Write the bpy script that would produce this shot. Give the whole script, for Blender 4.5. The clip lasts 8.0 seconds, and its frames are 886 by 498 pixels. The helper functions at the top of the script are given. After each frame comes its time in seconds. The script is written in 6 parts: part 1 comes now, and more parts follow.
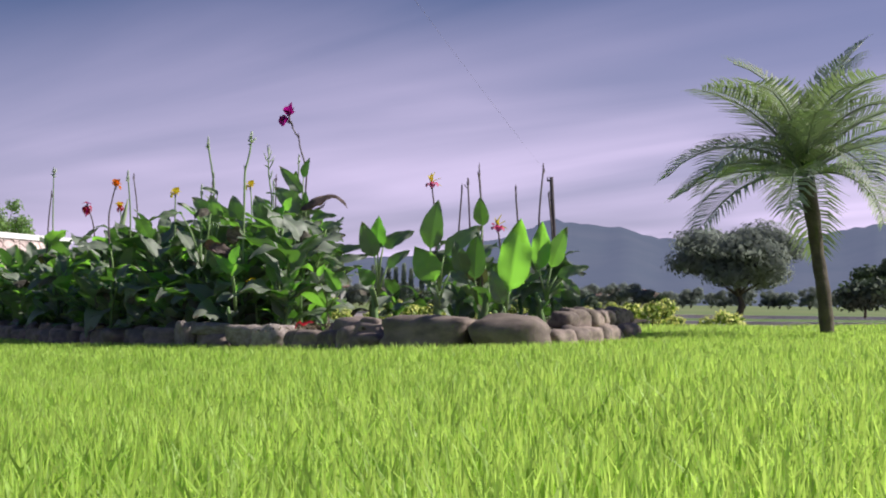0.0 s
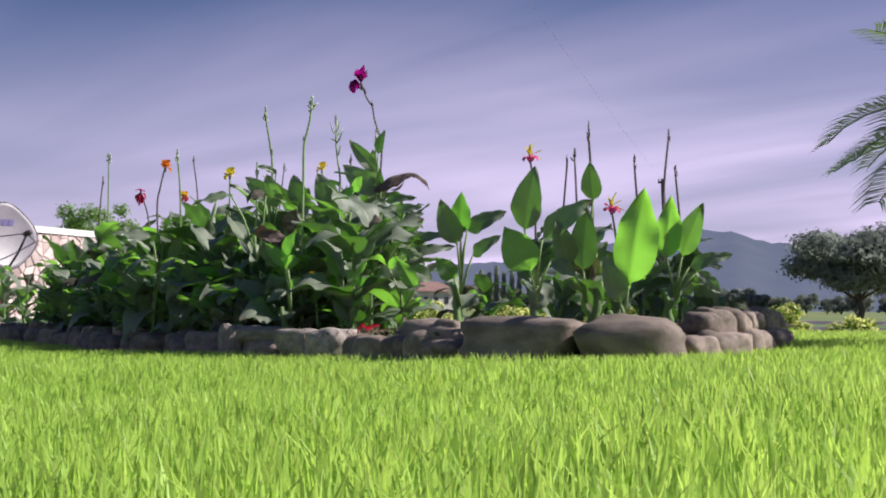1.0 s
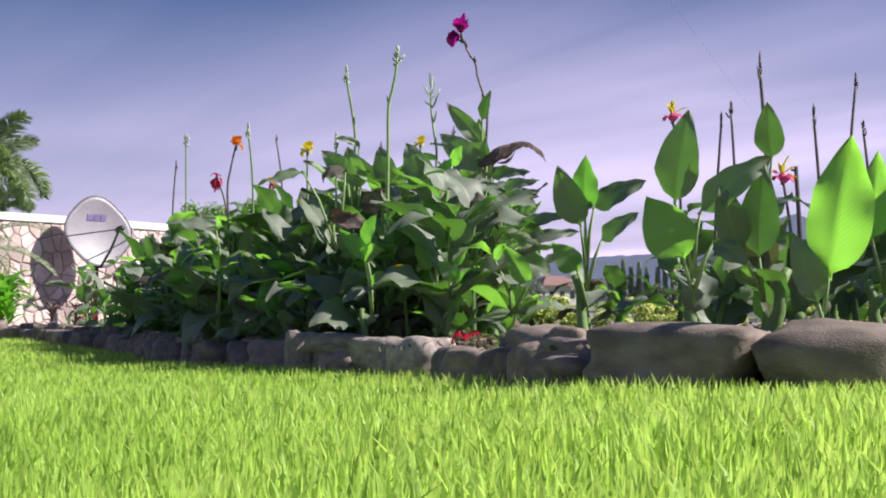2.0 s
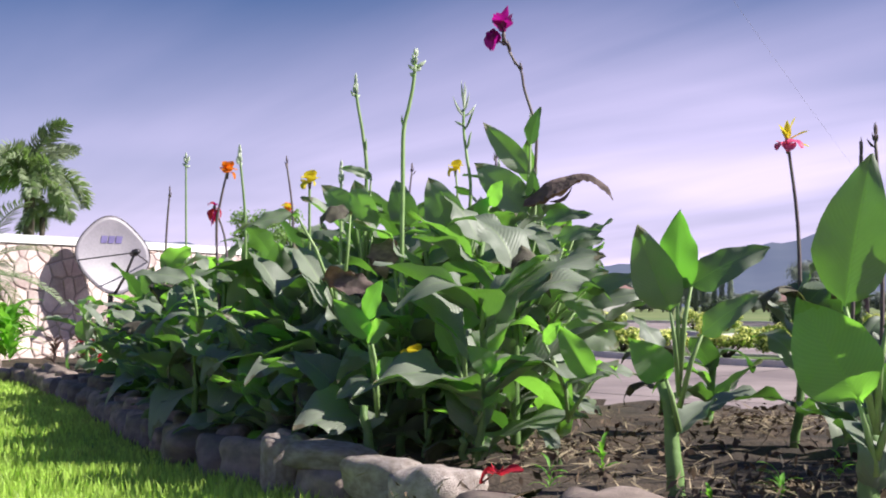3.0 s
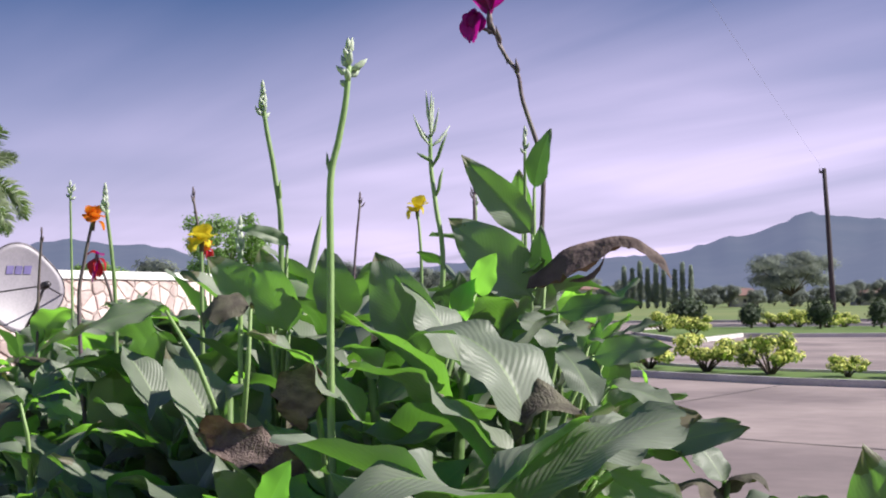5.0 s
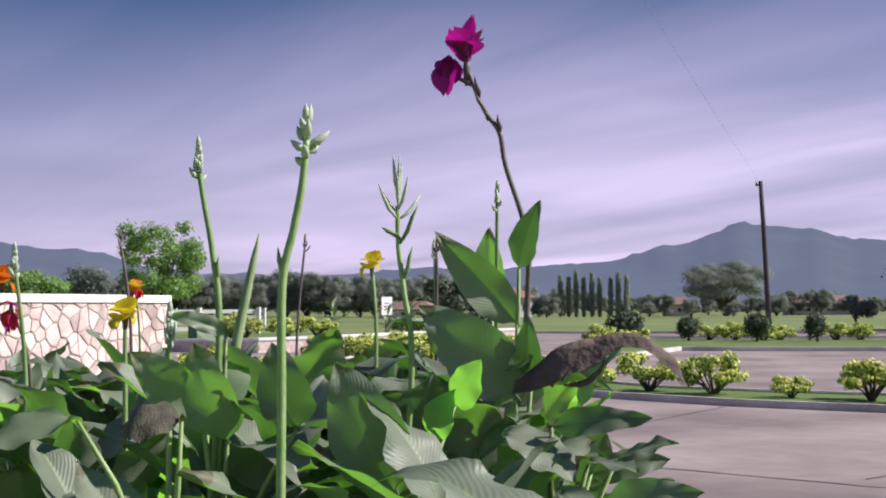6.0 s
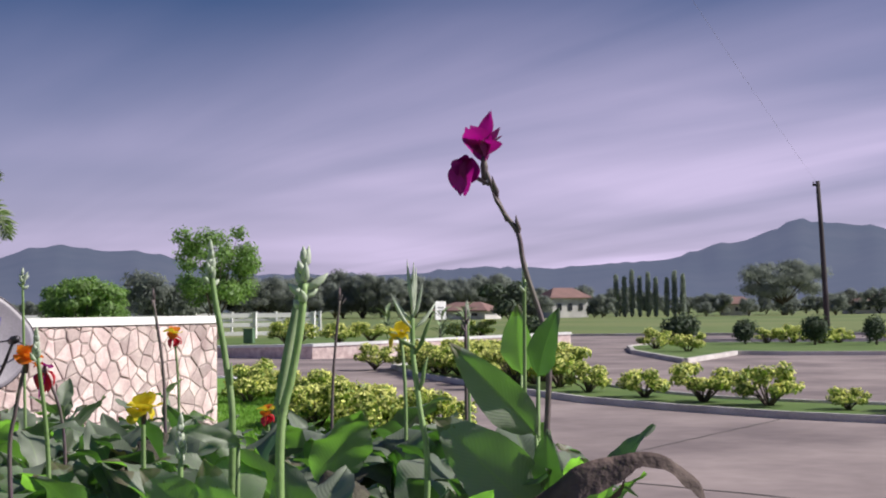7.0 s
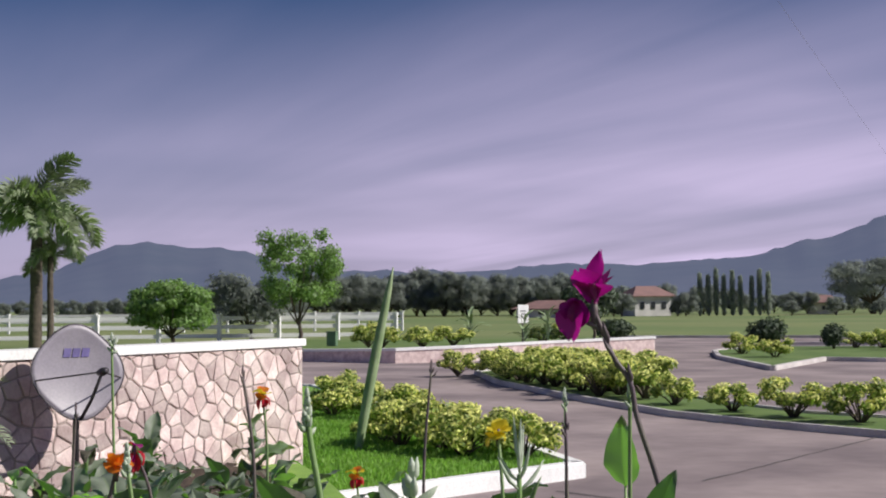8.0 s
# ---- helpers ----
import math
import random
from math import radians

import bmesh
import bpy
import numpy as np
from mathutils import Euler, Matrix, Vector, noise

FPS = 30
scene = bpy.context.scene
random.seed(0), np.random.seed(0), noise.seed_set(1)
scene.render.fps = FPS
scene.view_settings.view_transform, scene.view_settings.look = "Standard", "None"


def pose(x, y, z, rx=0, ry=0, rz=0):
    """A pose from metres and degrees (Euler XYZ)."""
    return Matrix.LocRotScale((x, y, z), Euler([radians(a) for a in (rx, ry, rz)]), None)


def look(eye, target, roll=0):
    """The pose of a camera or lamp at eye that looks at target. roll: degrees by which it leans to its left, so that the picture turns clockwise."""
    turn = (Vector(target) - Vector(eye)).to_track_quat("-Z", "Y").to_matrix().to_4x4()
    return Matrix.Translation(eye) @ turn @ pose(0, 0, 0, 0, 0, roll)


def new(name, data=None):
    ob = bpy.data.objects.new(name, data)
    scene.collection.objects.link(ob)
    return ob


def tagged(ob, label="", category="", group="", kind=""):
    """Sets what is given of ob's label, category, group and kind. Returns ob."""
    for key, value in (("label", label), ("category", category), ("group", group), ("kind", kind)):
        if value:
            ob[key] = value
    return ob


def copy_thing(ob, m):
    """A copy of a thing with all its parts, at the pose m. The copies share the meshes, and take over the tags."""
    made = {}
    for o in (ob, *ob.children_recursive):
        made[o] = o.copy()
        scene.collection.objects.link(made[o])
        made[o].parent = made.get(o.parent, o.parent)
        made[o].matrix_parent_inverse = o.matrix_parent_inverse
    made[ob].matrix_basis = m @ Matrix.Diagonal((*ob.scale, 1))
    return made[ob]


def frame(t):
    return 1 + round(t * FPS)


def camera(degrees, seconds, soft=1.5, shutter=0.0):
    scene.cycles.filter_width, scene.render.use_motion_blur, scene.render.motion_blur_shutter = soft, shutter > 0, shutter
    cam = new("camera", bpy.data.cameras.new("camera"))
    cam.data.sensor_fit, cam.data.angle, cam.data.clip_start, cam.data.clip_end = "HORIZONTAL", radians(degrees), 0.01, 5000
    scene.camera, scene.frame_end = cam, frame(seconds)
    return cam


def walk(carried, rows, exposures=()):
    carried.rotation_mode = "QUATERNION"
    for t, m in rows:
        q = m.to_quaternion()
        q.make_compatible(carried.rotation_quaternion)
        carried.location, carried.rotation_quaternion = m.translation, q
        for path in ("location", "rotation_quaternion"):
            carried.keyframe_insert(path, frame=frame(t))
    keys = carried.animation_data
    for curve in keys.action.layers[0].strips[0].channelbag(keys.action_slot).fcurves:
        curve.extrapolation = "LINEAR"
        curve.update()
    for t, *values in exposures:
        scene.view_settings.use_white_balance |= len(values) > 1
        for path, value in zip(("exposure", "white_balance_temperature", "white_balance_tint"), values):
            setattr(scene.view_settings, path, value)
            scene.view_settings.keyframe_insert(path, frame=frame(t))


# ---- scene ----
cam = camera(36.0, 8.0, soft=2.0)
PATH = [
    (0, (0.406, -1.252, 0.335), (0.277, 0.743, 0.413), 0.6),
    (0.5, (0.403, -0.601, 0.317), (0.215, 1.388, 0.401), 0.7),
    (1, (0.356, 0.026, 0.311), (0.069, 2.003, 0.395), 0.7),
    (1.5, (0.259, 0.588, 0.293), (-0.129, 2.548, 0.372), 0.6),
    (1.7, (0.238, 0.826, 0.302), (-0.189, 2.779, 0.377), 0.3),
    (2.8, (0.043, 2.127, 0.484), (-0.481, 4.055, 0.565), 0.4),
    (3, (-0.019, 2.348, 0.546), (-0.563, 4.271, 0.628), 0.3),
    (3.5, (-0.133, 2.765, 0.675), (-0.736, 4.67, 0.754), -0.1),
    (4, (-0.229, 3.156, 0.73), (-0.826, 5.063, 0.811), -0.3),
    (4.5, (-0.309, 3.482, 0.767), (-0.87, 5.4, 0.851), -0.3),
    (4.7, (-0.345, 3.587, 0.779), (-0.877, 5.513, 0.857), -0.5),
    (6, (-0.553, 4.108, 0.959), (-0.949, 6.066, 1.047), -0.3),
    (6.5, (-0.522, 4.155, 1.045), (-0.947, 6.107, 1.133), -0.6),
    (7, (-0.502, 4.173, 1.133), (-0.977, 6.114, 1.221), -0.6),
    (7.5, (-0.525, 4.248, 1.287), (-1.042, 6.178, 1.37), -0.4),
    (8, (-0.563, 4.264, 1.374), (-1.153, 6.173, 1.458), -0.5),
]
EXPOSURES = [(0.0, 0.28), (1.5, 0.48), (3.0, 0.82), (3.8, 0.82), (4.7, 0.70), (6.0, 0.42), (7.0, 0.16), (8.0, 0.03)]
walk(cam, [(t, look(eye, target, roll)) for t, eye, target, roll in PATH], EXPOSURES)

# ---------------------------------------------------------------- light
SUN_WAY = Vector((0.75, 0.12, 0.61)).normalized()
sun = new("sun", bpy.data.lights.new("sun", "SUN"))
sun.data.energy = 5.0
sun.data.angle = radians(0.6)
sun.data.color = (1.0, 0.95, 0.88)
sun.matrix_world = look((30, 5, 25), Vector((30, 5, 25)) - SUN_WAY)

world = bpy.data.worlds.new("sky_world")
scene.world = world
world.use_nodes = True
wt = world.node_tree
wt.nodes.clear()


def wnode(kind, **sets):
    n = wt.nodes.new(kind)
    for k, v in sets.items():
        n.inputs[k].default_value = v
    return n


sky = wt.nodes.new("ShaderNodeTexSky")
sky.sky_type = "NISHITA"
sky.sun_disc = False
sky.sun_elevation = math.asin(SUN_WAY.z)
sky.sun_rotation = math.atan2(SUN_WAY.x, SUN_WAY.y)
sky.air_density, sky.dust_density, sky.ozone_density = 1.0, 1.2, 2.5
coord = wt.nodes.new("ShaderNodeTexCoord")
# cloud sheet: directions projected on a flat ceiling, stretched into long streaks
sep = wt.nodes.new("ShaderNodeSeparateXYZ")
wt.links.new(coord.outputs["Generated"], sep.inputs[0])
zup = wt.nodes.new("ShaderNodeMath")
zup.operation = "MAXIMUM"
zup.inputs[1].default_value = 0.0
wt.links.new(sep.outputs[2], zup.inputs[0])
zadd = wt.nodes.new("ShaderNodeMath")
zadd.inputs[1].default_value = 0.06
wt.links.new(zup.outputs[0], zadd.inputs[0])
div = wt.nodes.new("ShaderNodeVectorMath")
div.operation = "DIVIDE"
comb = wt.nodes.new("ShaderNodeCombineXYZ")
for i in range(3):
    wt.links.new(zadd.outputs[0], comb.inputs[i])
wt.links.new(coord.outputs["Generated"], div.inputs[0])
wt.links.new(comb.outputs[0], div.inputs[1])
turnn = wt.nodes.new("ShaderNodeMapping")
turnn.inputs["Rotation"].default_value = (0, 0, radians(-134))
wt.links.new(div.outputs[0], turnn.inputs[0])
mapn = wt.nodes.new("ShaderNodeMapping")
mapn.inputs["Scale"].default_value = (0.070, 0.40, 1.0)
mapn.inputs["Location"].default_value = (0.7, 0.35, 0)
wt.links.new(turnn.outputs[0], mapn.inputs[0])
big = wnode("ShaderNodeTexNoise", Scale=1.0, Detail=6.0, Roughness=0.42, Distortion=0.6)
wt.links.new(mapn.outputs[0], big.inputs["Vector"])
ramp = wt.nodes.new("ShaderNodeValToRGB")
ramp.color_ramp.elements[0].position, ramp.color_ramp.elements[1].position = 0.43, 0.62
fine_map = wt.nodes.new("ShaderNodeMapping")
fine_map.inputs["Scale"].default_value = (0.16, 0.85, 1.0)
fine_map.inputs["Location"].default_value = (3.1, 1.7, 0)
wt.links.new(turnn.outputs[0], fine_map.inputs[0])
wisps = wnode("ShaderNodeTexNoise", Scale=1.0, Detail=5.0, Roughness=0.45, Distortion=1.0)
wt.links.new(fine_map.outputs[0], wisps.inputs["Vector"])
layers = wt.nodes.new("ShaderNodeMix")
layers.data_type = "FLOAT"
layers.inputs[0].default_value = 0.27
wt.links.new(big.outputs["Fac"], layers.inputs[2])
wt.links.new(wisps.outputs["Fac"], layers.inputs[3])
wt.links.new(layers.outputs[0], ramp.inputs[0])
# the veil is thicker towards the horizon and towards the sun
low = wt.nodes.new("ShaderNodeMapRange")
low.inputs["From Min"].default_value, low.inputs["From Max"].default_value = 0.22, 0.02
low.inputs["To Min"].default_value, low.inputs["To Max"].default_value = 0.0, 0.42
wt.links.new(sep.outputs[2], low.inputs[0])
east = wt.nodes.new("ShaderNodeMapRange")
east.inputs["From Min"].default_value, east.inputs["From Max"].default_value = -0.60, 0.30
east.inputs["To Min"].default_value, east.inputs["To Max"].default_value = 0.14, 0.82
wt.links.new(sep.outputs[0], east.inputs[0])
fac = wt.nodes.new("ShaderNodeMath")
fac.operation = "MULTIPLY_ADD"
fac.use_clamp = True
patch = wnode("ShaderNodeTexNoise", Scale=0.30, Detail=3.0, Roughness=0.5)
wt.links.new(turnn.outputs[0], patch.inputs["Vector"])
pramp = wt.nodes.new("ShaderNodeValToRGB")
pramp.color_ramp.elements[0].position, pramp.color_ramp.elements[1].position = 0.38, 0.62
pramp.color_ramp.elements[0].color = (0.25, 0.25, 0.25, 1)
wt.links.new(patch.outputs["Fac"], pramp.inputs[0])
patchy = wt.nodes.new("ShaderNodeMath")
patchy.operation = "MULTIPLY"
wt.links.new(ramp.outputs[0], patchy.inputs[0])
wt.links.new(pramp.outputs[0], patchy.inputs[1])
high = wt.nodes.new("ShaderNodeMapRange")
high.inputs["From Min"].default_value, high.inputs["From Max"].default_value = 0.10, 0.24
high.inputs["To Min"].default_value, high.inputs["To Max"].default_value = 1.0, 0.24
wt.links.new(sep.outputs[2], high.inputs[0])
thinned = wt.nodes.new("ShaderNodeMath")
thinned.operation = "MULTIPLY"
wt.links.new(patchy.outputs[0], thinned.inputs[0])
wt.links.new(high.outputs[0], thinned.inputs[1])
wt.links.new(thinned.outputs[0], fac.inputs[0])
wt.links.new(east.outputs[0], fac.inputs[1])
wt.links.new(low.outputs[0], fac.inputs[2])
tint = wt.nodes.new("ShaderNodeMix")
tint.data_type, tint.blend_type = "RGBA", "MULTIPLY"
tint.inputs[0].default_value = 1.0
tint.inputs[7].default_value = (0.235, 0.305, 0.48, 1)
wt.links.new(sky.outputs[0], tint.inputs[6])
mixc = wt.nodes.new("ShaderNodeMix")
mixc.data_type = "RGBA"
mixc.inputs[7].default_value = (7.3, 6.15, 8.8, 1)
wt.links.new(fac.outputs[0], mixc.inputs[0])
wt.links.new(tint.outputs[2], mixc.inputs[6])
bg = wnode("ShaderNodeBackground", Strength=0.10)
wt.links.new(mixc.outputs[2], bg.inputs[0])
wout = wt.nodes.new("ShaderNodeOutputWorld")
wt.links.new(bg.outputs[0], wout.inputs[0])

# ---------------------------------------------------------------- materials


def material(name, base, other=None, scale=8.0, rough=0.8, bump=0.2, fine=60.0, through_light=None, metal=0.0, per_object=0.0, per_island=0.0, spread=(0.35, 0.65), spec=0.5):
    """Two-scale procedural surface: a broad mottling between two colours, a fine grain, bump from the grain."""
    m = bpy.data.materials.new(name)
    m.use_nodes = True
    t = m.node_tree
    p = t.nodes["Principled BSDF"]
    p.inputs["Roughness"].default_value = rough
    p.inputs["Metallic"].default_value = metal
    p.inputs["Specular IOR Level"].default_value = spec
    tc = t.nodes.new("ShaderNodeTexCoord")
    n1 = t.nodes.new("ShaderNodeTexNoise")
    n1.inputs["Scale"].default_value, n1.inputs["Detail"].default_value = scale, 4.0
    n2 = t.nodes.new("ShaderNodeTexNoise")
    n2.inputs["Scale"].default_value, n2.inputs["Detail"].default_value = fine, 3.0
    for n in (n1, n2):
        t.links.new(tc.outputs["Object"], n.inputs["Vector"])
    r = t.nodes.new("ShaderNodeValToRGB")
    e = r.color_ramp.elements
    e[0].position, e[1].position = spread
    e[0].color, e[1].color = (*base, 1), (*(other or [c * 0.7 for c in base]), 1)
    t.links.new(n1.outputs["Fac"], r.inputs[0])
    g = t.nodes.new("ShaderNodeMapRange")
    g.inputs["To Min"].default_value, g.inputs["To Max"].default_value = 0.78, 1.22
    t.links.new(n2.outputs["Fac"], g.inputs[0])
    value = g.outputs[0]
    for amount, kind in ((per_object, "ShaderNodeObjectInfo"), (per_island, "ShaderNodeNewGeometry")):
        if amount:
            src = t.nodes.new(kind)
            out = src.outputs["Random"] if kind == "ShaderNodeObjectInfo" else src.outputs["Random Per Island"]
            mr = t.nodes.new("ShaderNodeMapRange")
            mr.inputs["To Min"].default_value, mr.inputs["To Max"].default_value = 1 - amount, 1 + amount
            t.links.new(out, mr.inputs[0])
            mu = t.nodes.new("ShaderNodeMath")
            mu.operation = "MULTIPLY"
            t.links.new(value, mu.inputs[0])
            t.links.new(mr.outputs[0], mu.inputs[1])
            value = mu.outputs[0]
    mix = t.nodes.new("ShaderNodeVectorMath")
    mix.operation = "SCALE"
    t.links.new(r.outputs[0], mix.inputs[0])
    t.links.new(value, mix.inputs["Scale"])
    t.links.new(mix.outputs[0], p.inputs["Base Color"])
    if bump:
        b = t.nodes.new("ShaderNodeBump")
        b.inputs["Strength"].default_value = bump
        b.inputs["Distance"].default_value = 0.01
        t.links.new(n2.outputs["Fac"], b.inputs["Height"])
        t.links.new(b.outputs[0], p.inputs["Normal"])
    if through_light:
        tr = t.nodes.new("ShaderNodeBsdfTranslucent")
        sc = t.nodes.new("ShaderNodeVectorMath")
        sc.operation = "SCALE"
        sc.inputs[0].default_value = through_light[0]
        t.links.new(value, sc.inputs["Scale"])
        t.links.new(sc.outputs[0], tr.inputs["Color"])
        ms = t.nodes.new("ShaderNodeMixShader")
        ms.inputs[0].default_value = through_light[1]
        t.links.new(p.outputs[0], ms.inputs[1])
        t.links.new(tr.outputs[0], ms.inputs[2])
        t.links.new(ms.outputs[0], t.nodes["Material Output"].inputs["Surface"])
    return m


M_GROUND = material("dry_field_grass", (0.11, 0.17, 0.045), (0.20, 0.22, 0.08), scale=0.03, fine=0.9, rough=0.95, bump=0.0)
M_LAWN = material("lawn_soil", (0.15, 0.28, 0.045), (0.22, 0.36, 0.06), scale=3.0, fine=90, rough=0.95, bump=0.5)
M_TURF = material("mown_turf", (0.085, 0.15, 0.03), (0.13, 0.19, 0.05), scale=0.7, fine=25, rough=0.95, bump=0.6)
M_BLADE = material("grass_blade", (0.318, 0.47, 0.082), (0.415, 0.56, 0.125), scale=1.6, fine=120, rough=0.5, bump=0.0, through_light=((0.705, 0.92, 0.19), 0.42), per_island=0.28, spec=0.35)
M_BLADE_BORDER = material("border_grass_blade", (0.15, 0.30, 0.045), (0.22, 0.37, 0.07), scale=0.9, fine=60, rough=0.5, bump=0.0, through_light=((0.36, 0.66, 0.09), 0.35), per_island=0.3, spec=0.35)
# Brighter turf for the lawn border, sunlight put into its green.
M_SUNTURF = material("sunlit_turf", (0.13, 0.27, 0.035), (0.19, 0.34, 0.05), scale=1.2, fine=30, rough=0.95, bump=0.8)
M_LOT = material("worn_concrete_paving", (0.188, 0.147, 0.150), (0.335, 0.268, 0.262), scale=0.42, fine=4, rough=0.9, bump=0.15)
M_JOINT = material("dark_joint", (0.105, 0.092, 0.09), scale=5, rough=0.95)
M_KERB = material("painted_kerb", (0.62, 0.58, 0.56), (0.42, 0.38, 0.37), scale=1.3, fine=30, rough=0.85, bump=0.2, spread=(0.4, 0.75))
M_SOIL = material("garden_soil", (0.030, 0.021, 0.015), (0.085, 0.058, 0.040), scale=9, fine=70, rough=1.0, bump=0.9)
M_ROCK = material("river_rock", (0.29, 0.225, 0.195), (0.16, 0.122, 0.106), scale=4, fine=55, rough=0.85, bump=0.3, per_object=0.45)
M_SLAB = material("pale_broken_stone", (0.46, 0.39, 0.36), (0.28, 0.225, 0.20), scale=7, fine=50, rough=0.9, bump=0.7, per_object=0.2)
M_STONE = material("pink_fieldstone", (0.70, 0.575, 0.545), (0.50, 0.37, 0.36), scale=6, fine=45, rough=0.9, bump=0.5, per_object=0.34)
M_MORTAR = material("grey_beige_mortar", (0.40, 0.335, 0.31), (0.30, 0.245, 0.23), scale=4, fine=60, rough=0.95, bump=0.5)
M_WHITE = material("white_paint", (0.84, 0.83, 0.82), (0.74, 0.73, 0.72), scale=1.8, fine=40, rough=0.7, bump=0.1, spread=(0.5, 0.85))


def canna_leaf_material(name="canna_leaf", least=0.13, more=0.45, power=4.5):
    """Broad leaf: pale midrib, fine slanting veins, tints that differ from leaf to leaf, browned tips on some."""
    m = bpy.data.materials.new(name)
    m.use_nodes = True
    t = m.node_tree
    p = t.nodes["Principled BSDF"]

    def add(kind, op=None, **ins):
        n = t.nodes.new(kind)
        if op:
            n.operation = op
        for k, v in ins.items():
            n.inputs[k].default_value = v
        return n

    def calc(op, a, b):
        n = add("ShaderNodeMath", op)
        for i, v in enumerate((a, b)):
            if isinstance(v, (int, float)):
                n.inputs[i].default_value = v
            else:
                t.links.new(v, n.inputs[i])
        return n.outputs[0]

    def blend(f, a, b, mode="MIX"):
        n = t.nodes.new("ShaderNodeMix")
        n.data_type, n.blend_type = "RGBA", mode
        for i, v in ((0, f), (6, a), (7, b)):
            if isinstance(v, (int, float)):
                n.inputs[i].default_value = v
            elif isinstance(v, tuple):
                n.inputs[i].default_value = (*v, 1)
            else:
                t.links.new(v, n.inputs[i])
        return n.outputs[2]

    tc = add("ShaderNodeTexCoord")
    info = add("ShaderNodeObjectInfo")
    sepn = add("ShaderNodeSeparateXYZ")
    t.links.new(tc.outputs["UV"], sepn.inputs[0])
    across = calc("ABSOLUTE", calc("SUBTRACT", sepn.outputs[0], 0.5), 0)
    veins = calc("SINE", calc("MULTIPLY", calc("SUBTRACT", calc("MULTIPLY", sepn.outputs[1], 1.0), calc("MULTIPLY", across, 0.55)), 150.0), 0)
    rib = calc("LESS_THAN", across, 0.016)
    noise1 = add("ShaderNodeTexNoise", Scale=4.0, Detail=4.0)
    t.links.new(tc.outputs["Object"], noise1.inputs["Vector"])
    shift = calc("ADD", calc("MULTIPLY", info.outputs["Random"], 0.75), calc("MULTIPLY", noise1.outputs["Fac"], 0.4))
    base = blend(shift, (0.070, 0.096, 0.062), (0.255, 0.275, 0.225))
    base = blend(calc("MULTIPLY", calc("ADD", veins, 1.0), 0.06), base, (0.17, 0.195, 0.15))
    base = blend(calc("MULTIPLY", rib, 0.55), base, (0.22, 0.30, 0.14))
    # browned tips and edges
    worn = calc("GREATER_THAN", calc("ADD", calc("MULTIPLY", sepn.outputs[1], 0.55), calc("ADD", calc("MULTIPLY", noise1.outputs["Fac"], 0.5), calc("MULTIPLY", info.outputs["Random"], 0.35))), 1.0)
    base = blend(calc("MULTIPLY", worn, 0.8), base, (0.11, 0.075, 0.05))
    t.links.new(base, p.inputs["Base Color"])
    p.inputs["Roughness"].default_value = 0.5
    p.inputs["Specular IOR Level"].default_value = 0.42
    bump = add("ShaderNodeBump", Strength=0.10, Distance=0.01)
    t.links.new(calc("ADD", veins, calc("MULTIPLY", noise1.outputs["Fac"], 3.0)), bump.inputs["Height"])
    t.links.new(bump.outputs[0], p.inputs["Normal"])
    tr = add("ShaderNodeBsdfTranslucent")
    glow = blend(info.outputs["Random"], (0.20, 0.60, 0.05), (0.37, 0.86, 0.08))
    glow = blend(calc("MULTIPLY", calc("ADD", veins, 1.0), 0.05), glow, (0.10, 0.36, 0.02))
    t.links.new(glow, tr.inputs["Color"])
    ms = add("ShaderNodeMixShader")
    thin = calc("ADD", least, calc("MULTIPLY", calc("POWER", info.outputs["Random"], power), more))
    t.links.new(thin, ms.inputs[0])
    t.links.new(p.outputs[0], ms.inputs[1])
    t.links.new(tr.outputs[0], ms.inputs[2])
    t.links.new(ms.outputs[0], t.nodes["Material Output"].inputs["Surface"])
    return m


M_LEAF = canna_leaf_material()
M_LEAF_YOUNG = canna_leaf_material("young_thin_canna_leaf", 0.42, 0.25, 1.0)
M_LEAF_DRY = material("withered_canna_leaf", (0.27, 0.195, 0.175), (0.115, 0.08, 0.076), scale=9, fine=60, rough=0.8, bump=0.6, through_light=((0.16, 0.08, 0.05), 0.2), per_object=0.2)
M_LEAF_OLD = material("ageing_canna_leaf", (0.155, 0.145, 0.098), (0.070, 0.056, 0.046), scale=7, fine=55, rough=0.7, bump=0.5, through_light=((0.16, 0.20, 0.05), 0.18), per_object=0.3)
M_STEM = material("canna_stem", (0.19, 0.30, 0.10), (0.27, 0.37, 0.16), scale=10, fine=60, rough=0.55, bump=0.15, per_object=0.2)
# Darker stem copy: the shade inside the clump is put into its colour.
M_STEM_SHADED = material("canna_shaded_lower_stem", (0.10, 0.19, 0.05), (0.16, 0.25, 0.08), scale=10, fine=60, rough=0.6, bump=0.2, per_object=0.2)
M_LITTER = material("leaf_litter", (0.12, 0.08, 0.05), (0.06, 0.04, 0.028), scale=20, fine=60, rough=0.9, bump=0.0, per_island=0.5)
M_STRAW = material("dry_straw", (0.36, 0.29, 0.19), (0.22, 0.17, 0.11), scale=20, fine=60, rough=0.9, bump=0.0, per_island=0.4)
M_STEM_DARK = material("dark_flower_stem", (0.12, 0.075, 0.105), (0.15, 0.125, 0.105), scale=12, fine=60, rough=0.6, bump=0.2)
M_BUD = material("pale_seed_bud", (0.64, 0.68, 0.58), (0.47, 0.54, 0.40), scale=16, fine=80, rough=0.6, bump=0.2, through_light=((0.5, 0.56, 0.4), 0.2))
M_MAGENTA = material("magenta_petal", (0.25, 0.004, 0.15), (0.17, 0.004, 0.12), scale=20, fine=90, rough=0.5, bump=0.1, through_light=((0.50, 0.005, 0.30), 0.45))
